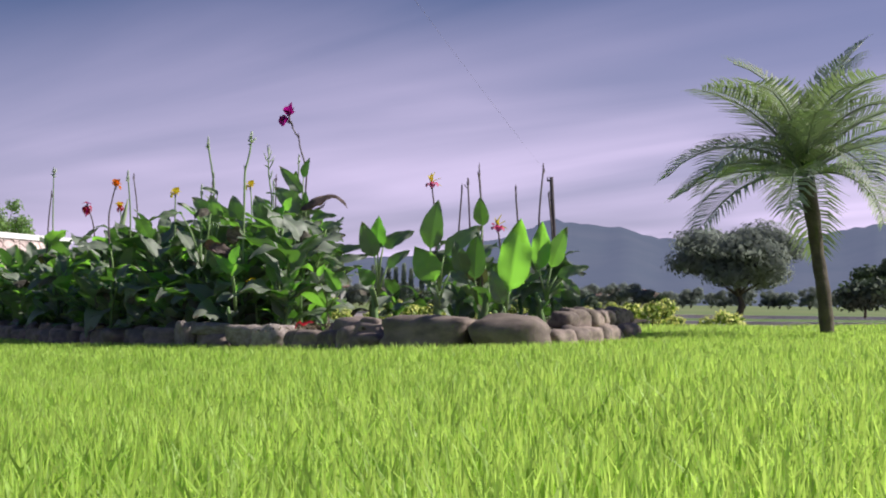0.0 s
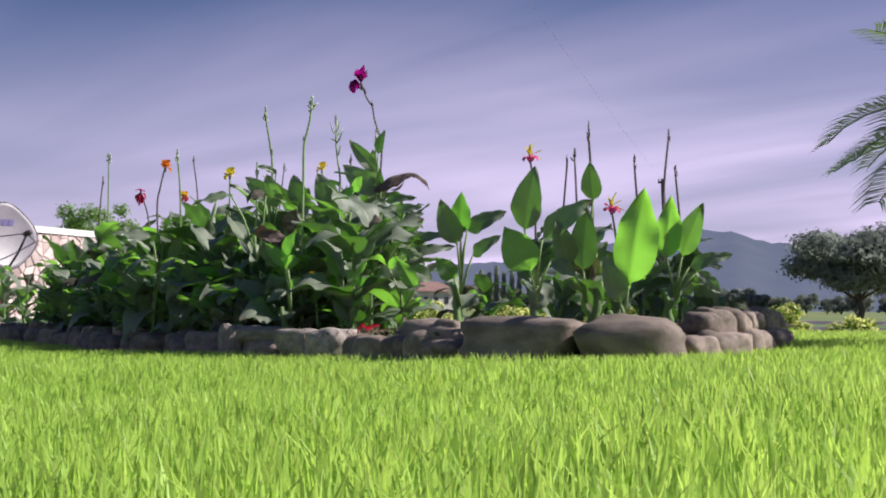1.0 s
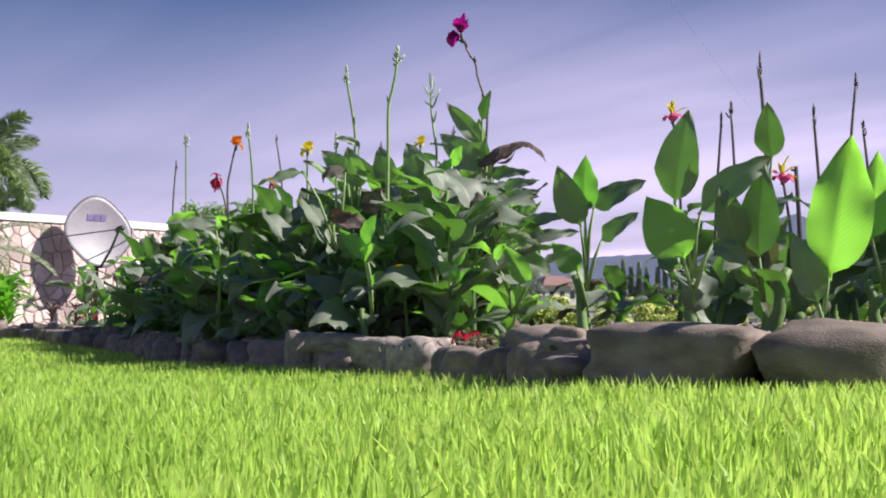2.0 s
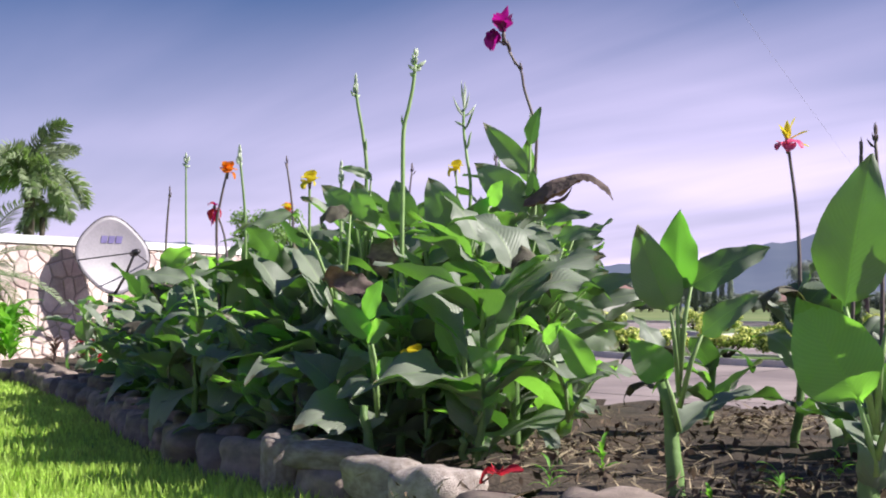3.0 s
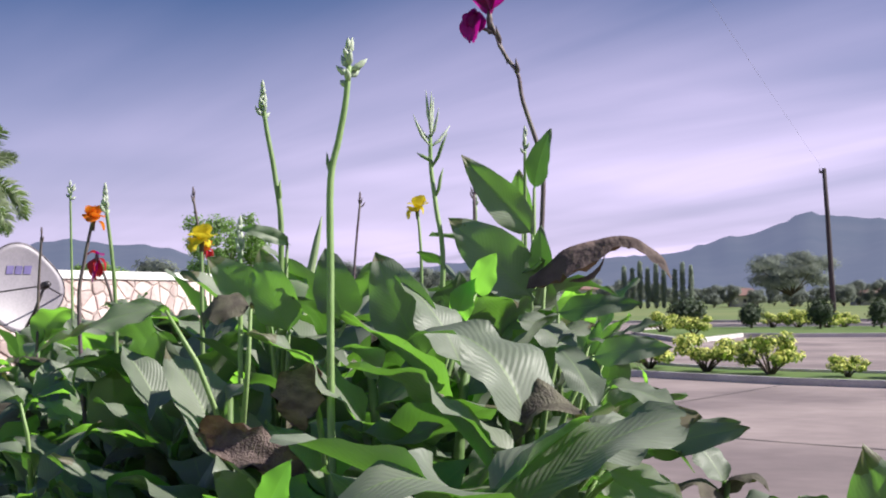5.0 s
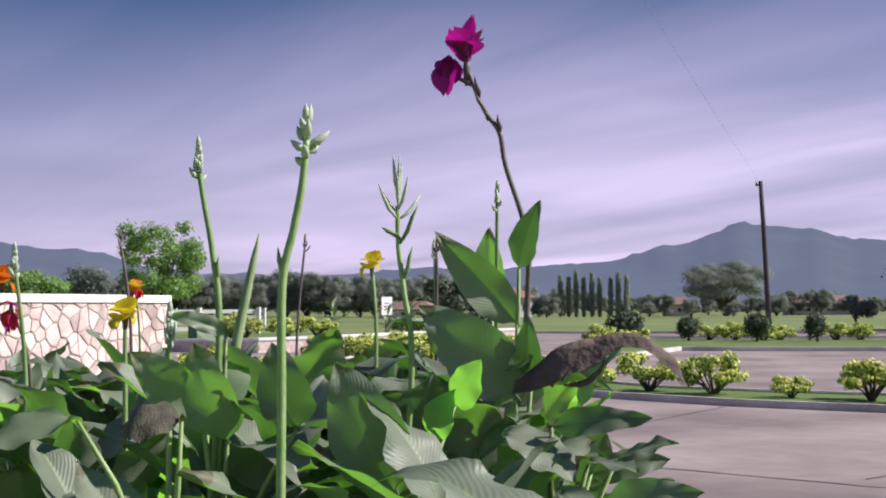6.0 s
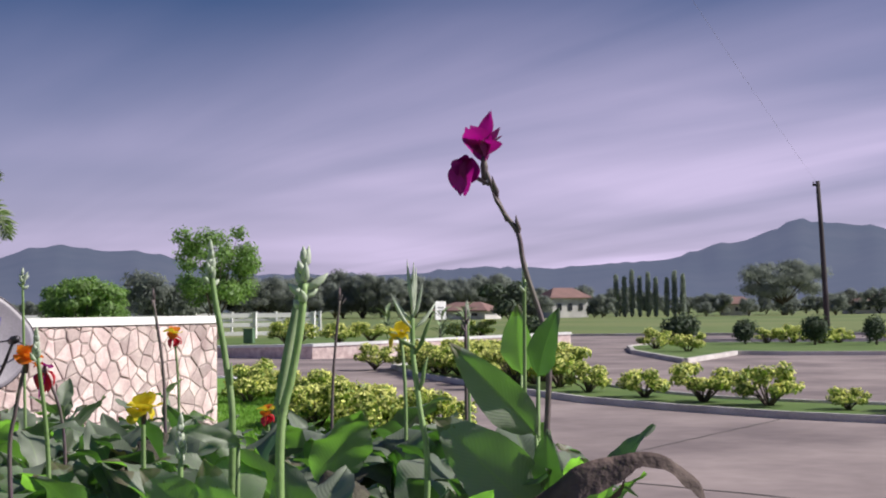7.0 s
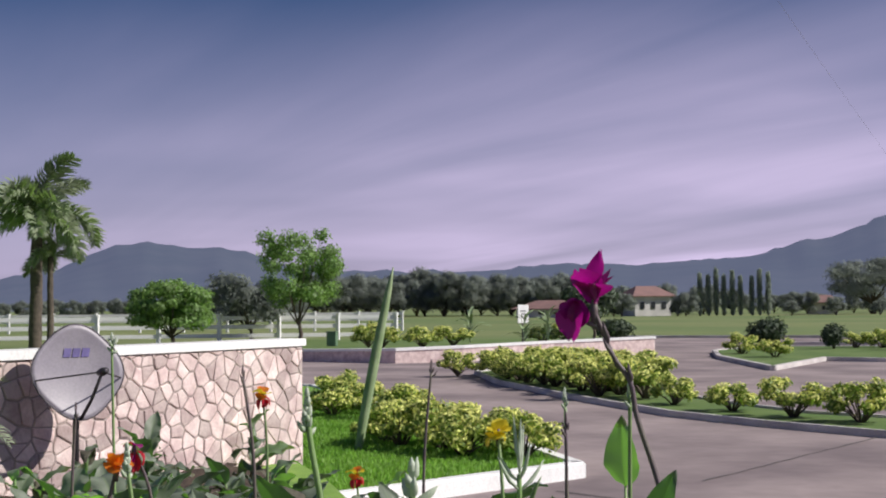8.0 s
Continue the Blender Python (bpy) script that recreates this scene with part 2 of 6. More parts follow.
M_YELLOW = material("yellow_petal", (0.78, 0.62, 0.03), (0.82, 0.70, 0.08), scale=20, fine=90, rough=0.5, bump=0.1, through_light=((0.9, 0.75, 0.05), 0.4))
M_ORANGE = material("orange_petal", (0.80, 0.19, 0.02), (0.82, 0.34, 0.03), scale=18, fine=90, rough=0.5, bump=0.1, through_light=((0.9, 0.25, 0.02), 0.4))
M_RED = material("red_petal", (0.52, 0.02, 0.04), (0.62, 0.04, 0.07), scale=18, fine=90, rough=0.5, bump=0.1, through_light=((0.75, 0.03, 0.06), 0.4))
M_PINK = material("coral_pink_petal", (0.76, 0.10, 0.28), (0.80, 0.18, 0.30), scale=18, fine=90, rough=0.5, bump=0.1, through_light=((0.85, 0.14, 0.34), 0.4))
M_SHRUB = material("shrub_leaf", (0.13, 0.19, 0.035), (0.23, 0.28, 0.05), scale=6, fine=50, rough=0.55, bump=0.0, through_light=((0.3, 0.5, 0.05), 0.3), per_island=0.4)
M_BLOSSOM = material("yellow_blossom", (0.88, 0.86, 0.30), (0.78, 0.82, 0.24), scale=8, fine=50, rough=0.7, bump=0.0, through_light=((0.85, 0.85, 0.25), 0.35), per_island=0.25)
M_HEDGE = material("dark_shrub_leaf", (0.05, 0.075, 0.045), (0.08, 0.105, 0.065), scale=3, fine=20, rough=0.7, bump=0.0, through_light=((0.1, 0.16, 0.06), 0.2), per_island=0.35)
M_TREE = material("broadleaf", (0.15, 0.24, 0.075), (0.20, 0.30, 0.10), scale=0.8, fine=9, rough=0.6, bump=0.0, through_light=((0.34, 0.58, 0.12), 0.36), per_island=0.4)
# Distance haze is painted into these two foliage colours, paler than real leaves.
M_FAR_TREE = material("haze_paled_woodland", (0.20, 0.225, 0.20), (0.25, 0.265, 0.24), scale=0.10, fine=2, rough=1.0, bump=0.0, through_light=((0.34, 0.38, 0.33), 0.55), per_island=0.10, spec=0.1)
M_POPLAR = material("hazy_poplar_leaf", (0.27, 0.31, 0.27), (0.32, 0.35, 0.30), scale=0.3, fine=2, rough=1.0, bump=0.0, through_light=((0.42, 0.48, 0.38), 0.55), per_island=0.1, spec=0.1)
M_BARK = material("bark", (0.12, 0.095, 0.075), (0.07, 0.055, 0.045), scale=9, fine=40, rough=0.95, bump=0.8)
M_FROND = material("palm_frond", (0.21, 0.25, 0.16), (0.28, 0.31, 0.21), scale=4, fine=30, rough=0.5, bump=0.0, through_light=((0.25, 0.42, 0.08), 0.3), per_object=0.2)
M_PALE_FROND = material("feather_palm_frond", (0.38, 0.40, 0.34), (0.46, 0.48, 0.41), scale=5, fine=30, rough=0.45, bump=0.0, through_light=((0.36, 0.50, 0.16), 0.3), per_object=0.25)
M_ROOF = material("red_roof_tile", (0.27, 0.155, 0.14), (0.22, 0.13, 0.12), scale=0.6, fine=8, rough=0.85, bump=0.2)
M_HOUSE = material("white_house_wall", (0.66, 0.63, 0.61), (0.50, 0.48, 0.47), scale=0.4, fine=5, rough=0.9, bump=0.0)
M_DARKGLASS = material("dark_window_glass", (0.03, 0.035, 0.04), scale=1, rough=0.1, bump=0.0)
M_DISH = material("grey_dish_enamel", (0.29, 0.262, 0.30), (0.25, 0.225, 0.265), scale=5, fine=60, rough=0.45, bump=0.05)
M_DISH_ARM = material("dark_steel", (0.06, 0.055, 0.065), (0.10, 0.09, 0.10), scale=20, fine=80, rough=0.45, bump=0.1, metal=0.6)
M_LOGO = material("purple_logo_print", (0.16, 0.13, 0.33), scale=10, rough=0.5, bump=0.0)
M_POLE = material("utility_pole_timber", (0.075, 0.06, 0.065), (0.05, 0.042, 0.045), scale=3, fine=30, rough=0.9, bump=0.4)
M_CABLE = material("cable_rubber", (0.20, 0.19, 0.24), scale=5, rough=0.6, bump=0.0)
M_SIGN = material("sign_board", (0.78, 0.77, 0.78), (0.70, 0.69, 0.70), scale=3, rough=0.5, bump=0.0)
M_SIGNTEXT = material("faded_sign_print", (0.25, 0.25, 0.28), scale=3, rough=0.6, bump=0.0)
M_CACTUS = material("ribbed_cactus", (0.22, 0.31, 0.15), (0.31, 0.39, 0.22), scale=6, fine=60, rough=0.6, bump=0.2)
M_FERN = material("bright_fern_leaf", (0.10, 0.30, 0.035), (0.16, 0.38, 0.05), scale=6, fine=50, rough=0.5, bump=0.0, through_light=((0.3, 0.7, 0.06), 0.4), per_island=0.3)


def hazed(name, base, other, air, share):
    """A far slope: woodland, the haze of kilometres of air painted in as emission."""
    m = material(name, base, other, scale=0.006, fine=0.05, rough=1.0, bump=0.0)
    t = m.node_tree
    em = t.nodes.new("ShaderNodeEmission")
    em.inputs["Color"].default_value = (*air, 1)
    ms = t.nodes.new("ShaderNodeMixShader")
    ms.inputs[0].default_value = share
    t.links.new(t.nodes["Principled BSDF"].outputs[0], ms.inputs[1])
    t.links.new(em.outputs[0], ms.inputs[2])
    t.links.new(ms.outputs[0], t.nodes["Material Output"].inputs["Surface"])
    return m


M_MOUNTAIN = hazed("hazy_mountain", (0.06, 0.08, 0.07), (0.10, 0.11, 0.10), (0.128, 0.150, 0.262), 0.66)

# ---------------------------------------------------------------- mesh helpers
RNG = random.Random(7)


def mesh_of(name, verts, faces, mat, smooth=True):
    me = bpy.data.meshes.new(name)
    me.from_pydata([tuple(v) for v in verts], [], faces)
    me.materials.append(mat)
    if smooth:
        me.polygons.foreach_set("use_smooth", [True] * len(me.polygons))
    me.update()
    return me


def put(name, me, parent=None, m=None, label=""):
    ob = new(name, me)
    if parent is not None:
        ob.parent = parent
    if m is not None:
        ob.matrix_basis = m
    return tagged(ob, label) if label else ob


def part(name, bm, mat, parent=None, label="", smooth=True, m=None):
    me = bpy.data.meshes.new(name)
    bm.to_mesh(me)
    bm.free()
    me.materials.append(mat)
    if smooth:
        me.polygons.foreach_set("use_smooth", [True] * len(me.polygons))
    return put(name, me, parent, m, label)


def thing(name, m, label, category, group="", kind=""):
    ob = new(name)
    ob.empty_display_size = 0.1
    ob.matrix_basis = m
    return tagged(ob, label, category, group, kind)


def at(x, y, z=0.0, turn=0.0, size=1.0):
    return Matrix.Translation((x, y, z)) @ Matrix.Rotation(turn, 4, "Z") @ Matrix.Scale(size, 4)


def box(bm, size, centre=(0, 0, 0), bevel=0.0, turn=None):
    made = bmesh.ops.create_cube(bm, size=1.0)["verts"]
    bmesh.ops.scale(bm, vec=size, verts=made)
    if bevel:
        edges = list({e for v in made for e in v.link_edges})
        made = bmesh.ops.bevel(bm, geom=edges, offset=bevel, segments=2, affect="EDGES")["verts"]
    if turn is not None:
        bmesh.ops.transform(bm, matrix=turn, verts=made)
    bmesh.ops.translate(bm, vec=centre, verts=made)
    return made


def tube_data(points, radii, sides=7):
    """Rings along a line of points, closed at the ends."""
    pts = [Vector(p) for p in points]
    verts, faces = [], []
    for i, p in enumerate(pts):
        d = (pts[min(i + 1, len(pts) - 1)] - pts[max(i - 1, 0)]).normalized()
        side = d.cross(Vector((0.3, 0.9, 0.1))).normalized()
        up = side.cross(d)
        for k in range(sides):
            a = 2 * math.pi * k / sides
            verts.append(p + radii[i] * (math.cos(a) * side + math.sin(a) * up))
    for i in range(len(pts) - 1):
        for k in range(sides):
            a, b = i * sides + k, i * sides + (k + 1) % sides
            faces.append((a, b, b + sides, a + sides))
    faces.append(tuple(range(sides))[::-1])
    faces.append(tuple(range((len(pts) - 1) * sides, len(pts) * sides)))
    return verts, faces


def tube(name, points, radii, mat, parent=None, sides=7, label=""):
    if not isinstance(radii, (list, tuple)):
        radii = [radii] * len(points)
    return put(name, mesh_of(name, *tube_data(points, radii, sides), mat), parent, None, label)


def slab(name, outline, top, bottom, mat, smooth=False):
    """A flat-topped solid over an outline of (x, y)."""
    n = len(outline)
    verts = [(x, y, top) for x, y in outline] + [(x, y, bottom) for x, y in outline]
    faces = [tuple(range(n)), tuple(range(2 * n - 1, n - 1, -1))]
    faces += [(i + n, (i + 1) % n + n, (i + 1) % n, i) for i in range(n)]
    bm = bmesh.new()
    me = mesh_of(name, verts, faces, mat, smooth)
    bm.from_mesh(me)
    bmesh.ops.recalc_face_normals(bm, faces=bm.faces)
    bm.to_mesh(me)
    bm.free()
    return new(name, me)


def kerb(name, line, top, height, width, label, mat=None):
    """A low kerb of bevelled blocks that follows a line of (x, y)."""
    bm = bmesh.new()
    for (x0, y0), (x1, y1) in zip(line, line[1:]):
        d = Vector((x1 - x0, y1 - y0, 0))
        turn = Matrix.Rotation(math.atan2(d.y, d.x), 4, "Z")
        box(bm, (d.length + width * 0.6, width, height), ((x0 + x1) / 2, (y0 + y1) / 2, top - height / 2), 0.02, turn)
    return tagged(part(name, bm, mat or M_KERB, None, "", False), label, "kerb", "", "structure")

# ---------------------------------------------------------------- ground, lot, lawn
GROUND_Z, LOT_Z, LAWN_Z, WEDGE_Z = -0.38, -0.33, 0.11, -0.20


def ground_sheet():
    rings = [0, 20, 45, 80, 140, 260, 500, 1000, 2000, 4200]
    verts, faces, n = [(0, 40, GROUND_Z)], [], 48
    for r in rings[1:]:
        for k in range(n):
            a = 2 * math.pi * k / n
            x, y = r * math.cos(a), 40 + r * math.sin(a)
            verts.append((x, y, GROUND_Z + (0.25 * noise.noise((x / 60, y / 60, 0)) if r > 100 else 0)))
    for k in range(n):
        faces.append((0, 1 + k, 1 + (k + 1) % n))
    for i in range(len(rings) - 2):
        for k in range(n):
            a, b = 1 + i * n + k, 1 + i * n + (k + 1) % n
            faces.append((a, a + n, b + n, b))
    return tagged(new("ground", mesh_of("ground", verts, faces, M_GROUND)), "flat green field reaching to the hills", "ground", "", "structure")


ground_sheet()
tagged(slab("parking_lot", [(-17.5, 29), (-18.5, 45), (-14, 57), (-13, 74), (30, 73), (34, 60), (34, 2), (26, -31), (18, -31), (18, 4), (-12, 5.5), (-12, 26)], LOT_Z, -0.5, M_LOT),
       "worn pinkish grey concrete parking lot with joints", "pavement", "", "structure")
LAWN_OUT = [(-40, -32), (17, -32), (17, 8.4), (6, 8.4), (2.6, 8.0), (1.3, 7.35), (0.2, 7.55), (-0.7, 7.8), (-1.3, 8.95), (-2.3, 10.5), (-3.8, 12.8), (-4.7, 14.4), (-5.3, 15.3), (-9, 13.6), (-40, 14)]


def lawn_z(x):
    """The lawn falls gently towards the garden wall."""
    return float(np.interp(x, [-8, -5, -2.5, -0.9, 0.5, 3.0], [0.0, 0.02, 0.04, 0.09, 0.15, 0.19]))


def lawn_sheet():
    ob = slab("lawn", LAWN_OUT, LAWN_Z, -0.6, M_LAWN)
    bm = bmesh.new()
    bm.from_mesh(ob.data)
    for x in (-30, -8, -5, -2.5, -0.9, 0.5, 3.0, 8):
        bmesh.ops.bisect_plane(bm, geom=bm.verts[:] + bm.edges[:] + bm.faces[:], plane_co=(x, 0, 0), plane_no=(1, 0, 0))
    for v in bm.verts:
        if v.co.z > 0:
            v.co.z = lawn_z(v.co.x)
    bm.to_mesh(ob.data)
    bm.free()
    return ob


tagged(lawn_sheet(), "bright green mown lawn beside the flower bed", "lawn", "", "structure")
WEDGE = [(-5.4, 14.3), (-4.9, 14.86), (-3.42, 17.55), (-4.5, 19.4), (-7.2, 23.6), (-11.2, 29.6), (-18, 31), (-40, 33), (-40, 13.8), (-9, 13.4)]
tagged(slab("lawn_border", WEDGE, WEDGE_Z, -0.6, M_SUNTURF), "low lawn with yellow flowering shrubs behind the stone wall", "lawn", "", "structure")
kerb("kerb_lawn", [(-5.3, 14.2), (-4.85, 14.90), (-3.32, 17.62), (-4.4, 19.5), (-7.15, 23.7), (-11.2, 29.75), (-18, 31.1)], WEDGE_Z + 0.03, 0.22, 0.16, "white painted kerb round the corner of lawn", M_WHITE)

# paving joints: shallow dark strips laid on the concrete
def joint(points, width=0.035):
    verts, faces = [], []
    for i, (x, y) in enumerate(points):
        a, b = points[max(i - 1, 0)], points[min(i + 1, len(points) - 1)]
        d = Vector((b[0] - a[0], b[1] - a[1], 0)).normalized()
        w = width * RNG.uniform(0.6, 1.3)
        for s in (-1, 1):
            verts.append((x - s * d.y * w / 2, y + s * d.x * w / 2, LOT_Z + 0.004))
    for i in range(len(points) - 1):
        faces.append((2 * i, 2 * i + 1, 2 * i + 3, 2 * i + 2))
    tagged(new("joint", mesh_of("joint", verts, faces, M_JOINT)), "dark expansion joint in the concrete paving", "joint", "paving joints", "structure")


def wander(a, b, n=14, amount=0.02):
    return [(a[0] + (b[0] - a[0]) * k / n + RNG.uniform(-amount, amount), a[1] + (b[1] - a[1]) * k / n + RNG.uniform(-amount, amount)) for k in range(n + 1)]


joint(wander((-3.3, 16.6), (3.0, 12.9), 20))
joint(wander((-2.1, 17.6), (-0.5, 22.3), 16), 0.03)
joint(wander((0.5, 14.8), (5.0, 21.0), 16), 0.03)

# main traffic island: a long strip with a rounded tip, grass inside a kerb
ISLE = [(8.5, 18.9), (1.5, 21.5), (-0.35, 22.4), (-1.9, 23.65), (-3.4, 25.15), (-4.65, 27.05), (-6.15, 29.45), (-8.25, 33.1), (-9.9, 37.2), (-9.6, 38.6), (-8.4, 38.6), (-6.6, 36.2), (-4.6, 31.8), (-3.65, 28.9), (-2.45, 26.9), (-1.4, 25.5), (0.1, 24.6), (8.5, 21.4)]
tagged(slab("island_grass", ISLE, LOT_Z + 0.055, -0.5, M_TURF), "narrow grass island in the parking lot", "grass", "", "structure")
kerb("kerb_island", ISLE + ISLE[:1], LOT_Z + 0.095, 0.3, 0.11, "pale concrete kerb round the long planted island")
# far saw-tooth island
ISLE_B = [(16, 45.8), (-0.2, 45.5), (-1.75, 46.2), (-2.85, 40.0), (-4.95, 47.4), (-5.6, 52.5), (-4.5, 57), (16, 58)]
tagged(slab("island_far", ISLE_B, LOT_Z + 0.09, -0.5, M_TURF), "planted island with saw-tooth kerb across the lot", "grass", "", "structure")
kerb("kerb_far", ISLE_B + ISLE_B[:1], LOT_Z + 0.12, 0.3, 0.18, "pale concrete saw-tooth kerb of the far island")
kerb("kerb_field", [(-12.5, 74.2), (-4, 74), (8, 73.4), (30, 73)], LOT_Z + 0.12, 0.3, 0.2, "dark kerb between the lot and the field")
kerb("kerb_mid", [(-3.6, 62), (4, 61.6), (18, 61.2)], LOT_Z + 0.12, 0.3, 0.2, "kerb of the farthest planting strip")

# ---------------------------------------------------------------- stone wall with the dish
WALL_LINE = [(-9.1, 8.4), (-8.0, 9.4), (-7.1, 10.5), (-6.45, 11.6), (-6.1, 12.6), (-5.84, 13.65), (-5.62, 14.7), (-5.43, 15.68)]
WALL_TOP, WALL_BASE, WALL_T = 1.03, -0.35, 0.30


def along(line, s):
    """The point at arc length s on a line, and its direction."""
    for (x0, y0), (x1, y1) in zip(line, line[1:]):
        d = math.hypot(x1 - x0, y1 - y0)
        if s <= d or (x1, y1) == line[-1]:
            return Vector((x0 + (x1 - x0) * s / d, y0 + (y1 - y0) * s / d, 0)), Vector(((x1 - x0) / d, (y1 - y0) / d, 0))
        s -= d


def line_length(line):
    return sum(math.hypot(b[0] - a[0], b[1] - a[1]) for a, b in zip(line, line[1:]))


def ribbon_wall(name, line, lo, hi, thick, mat, over=0.0, climb=0.0):
    """A wall of some thickness that follows a line; over: how far it stands proud of it."""
    n, total = 40, line_length(line)
    verts, faces = [], []
    for i in range(n + 1):
        p, d = along(line, min(total * i / n, total - 1e-4))
        p = p + d * (over if i == n else -over if i == 0 else 0)
        side = Vector((-d.y, d.x, 0))
        rise = climb * i / n
        front, back = p - side * over, p + side * (thick + over)
        foot = lo + rise * (lo > 0 or mat is M_WHITE)
        verts += [(*front.xy, foot), (*front.xy, hi + rise), (*back.xy, hi + rise), (*back.xy, foot)]
    for i in range(n):
        a, b = 4 * i, 4 * i + 4
        faces += [(a, b, b + 1, a + 1), (a + 1, b + 1, b + 2, a + 2), (a + 2, b + 2, b + 3, a + 3), (a + 3, b + 3, b, a)]
    faces += [(0, 1, 2, 3), (4 * n + 3, 4 * n + 2, 4 * n + 1, 4 * n)]
    me = mesh_of(name, verts, faces, mat, False)
    bm = bmesh.new()
    bm.from_mesh(me)
    bmesh.ops.recalc_face_normals(bm, faces=bm.faces)
    bm.to_mesh(me)
    bm.free()
    return me


wall = tagged(new("wall_garden", ribbon_wall("wall_garden", WALL_LINE, WALL_BASE, WALL_TOP, WALL_T, M_MORTAR)),
              "curved garden wall of pinkish fieldstone under a white coping", "wall", "", "structure")
put("coping", ribbon_wall("coping", WALL_LINE, WALL_TOP, WALL_TOP + 0.065, WALL_T, M_WHITE, 0.025), wall, None, "white painted coping")

# low retaining wall of the planter across the lot
PLANTER = [(-21.5, 46.5), (-17.4, 44.2), (-14.2, 43.0), (-12.4, 44.6), (-10.2, 47.6), (-7.4, 50.6)]
low_wall = tagged(new("wall_planter", ribbon_wall("wall_planter", PLANTER, -0.5, -0.10, 0.3, M_STONE, 0.0, 0.32)), "low pinkish stone retaining wall of a planter", "wall", "", "structure")
put("coping", ribbon_wall("coping", PLANTER, -0.10, -0.02, 0.3, M_WHITE, 0.03, 0.32), low_wall, None, "white painted coping")
tagged(slab("planter_grass", [(-21.4, 46.8), (-17.4, 44.5), (-14.2, 43.3), (-12.5, 44.9), (-10.3, 47.9), (-7.5, 50.9), (-10, 62), (-24, 60)], -0.05, -0.6, M_TURF), "raised grass behind the low planter wall", "grass", "", "structure")

# ---------------------------------------------------------------- mountains
RIDGE = [(1.3, .030), (1.0, .034), (.80, .028), (.68, .014), (.614, .0215), (.569, .032), (.537, .0464), (.512, .0485), (.486, .044), (.468, .0452), (.446, .0415), (.409, .030), (.368, .027), (.2726, .0257),
         (.223, .0307), (.161, .0298), (.109, .0326), (.077, .0345), (.042, .0445), (.011, .0500), (-.012, .0612), (-.0197, .0618), (-.041, .0575), (-.068, .0560), (-.0825, .0500), (-.1268, .0455), (-.178, .0440), (-.221, .054), (-.26, .060), (-.4, .05), (-.7, .03), (-1.2, .035)]


def ridge(name, reach, drop, mat, seed, label):
    """A range of slopes: skyline heights by bearing, with gullies running down from it."""
    az = np.array([r[0] for r in RIDGE])[::-1]
    el = np.array([r[1] for r in RIDGE])[::-1]
    n, rows = 420, 9
    verts, faces = [], []
    for i in range(n + 1):
        a = -1.15 + 2.4 * i / n
        e = float(np.interp(a, az, el)) * drop
        e += 0.0026 * noise.noise((a * 60, seed, 0)) + 0.0015 * noise.noise((a * 190, seed, 3))
        for k in range(rows + 1):
            f = k / rows
            r = reach * (0.50 + 0.5 * f)
            gully = 0.34 * f * (1 - f) * noise.noise((a * 34, f * 2.0, seed + 5))
            z = reach * max(e, 0.004) * (f ** 1.25 + gully) if k else -6
            verts.append((-math.sin(a) * r, 4 + math.cos(a) * r, z))
    for i in range(n):
        for k in range(rows):
            a = i * (rows + 1) + k
            faces.append((a, a + 1, a + rows + 2, a + rows + 1))
    return tagged(new(name, mesh_of(name, verts, faces, mat)), label, "mountain", "", "structure")


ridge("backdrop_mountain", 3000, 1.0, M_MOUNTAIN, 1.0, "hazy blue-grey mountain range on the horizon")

# ---------------------------------------------------------------- canna plants


def leaf_mesh(name, mat, length=1.0, half=0.22, bend=0.5, fold=0.25, wave=0.03, ragged=0.0, seed=0):
    """A canna blade: oval with a drawn-out tip, folded along its midrib, arching as it goes; starts with a short stalk."""
    rng = random.Random(seed)
    n, cols = 16, (-1.0, -0.78, -0.45, -0.12, 0.0, 0.12, 0.45, 0.78, 1.0)
    verts, faces = [], []
    y = z = 0.0
    for i in range(n + 1):
        u = i / n
        ang = bend * (u - 0.35) * 1.5
        if i:
            y += length / n * math.cos(ang)
            z -= length / n * math.sin(ang)
        s = max(u - 0.06, 0) / 0.94
        w = half * length * (2.3 * s ** 0.64 * (1 - s) ** 1.02 + 0.015) if u > 0.06 else 0.016 * length
        for v in cols:
            wob = wave * length * (math.sin(u * 9 + 2.2 * v + seed) + 0.7 * math.sin(u * 21 + 4 * (v > 0) + 2 * seed) * abs(v)) * abs(v)
            edge = 1 - (ragged * rng.random() + 0.05 * (1 + noise.noise((u * 7, 3 * v, seed)))) * abs(v) ** 3
            verts.append((v * w * edge * (1 + 0.12 * math.copysign(1, v) * math.sin(seed * 1.7)), y, z + fold * abs(v) ** (1.4 if seed % 2 else 0.9) * w + wob - 0.10 * w * max(0, abs(v) - 0.5)))
    c = len(cols)
    for i in range(n):
        for k in range(c - 1):
            a = i * c + k
            faces.append((a, a + 1, a + c + 1, a + c))
    me = mesh_of(name, verts, faces, mat)
    uv = me.uv_layers.new(name="blade")
    for loop in me.loops:
        i, k = divmod(loop.vertex_index, c)
        uv.data[loop.index].uv = (0.5 + 0.5 * cols[k], i / n)
    return me


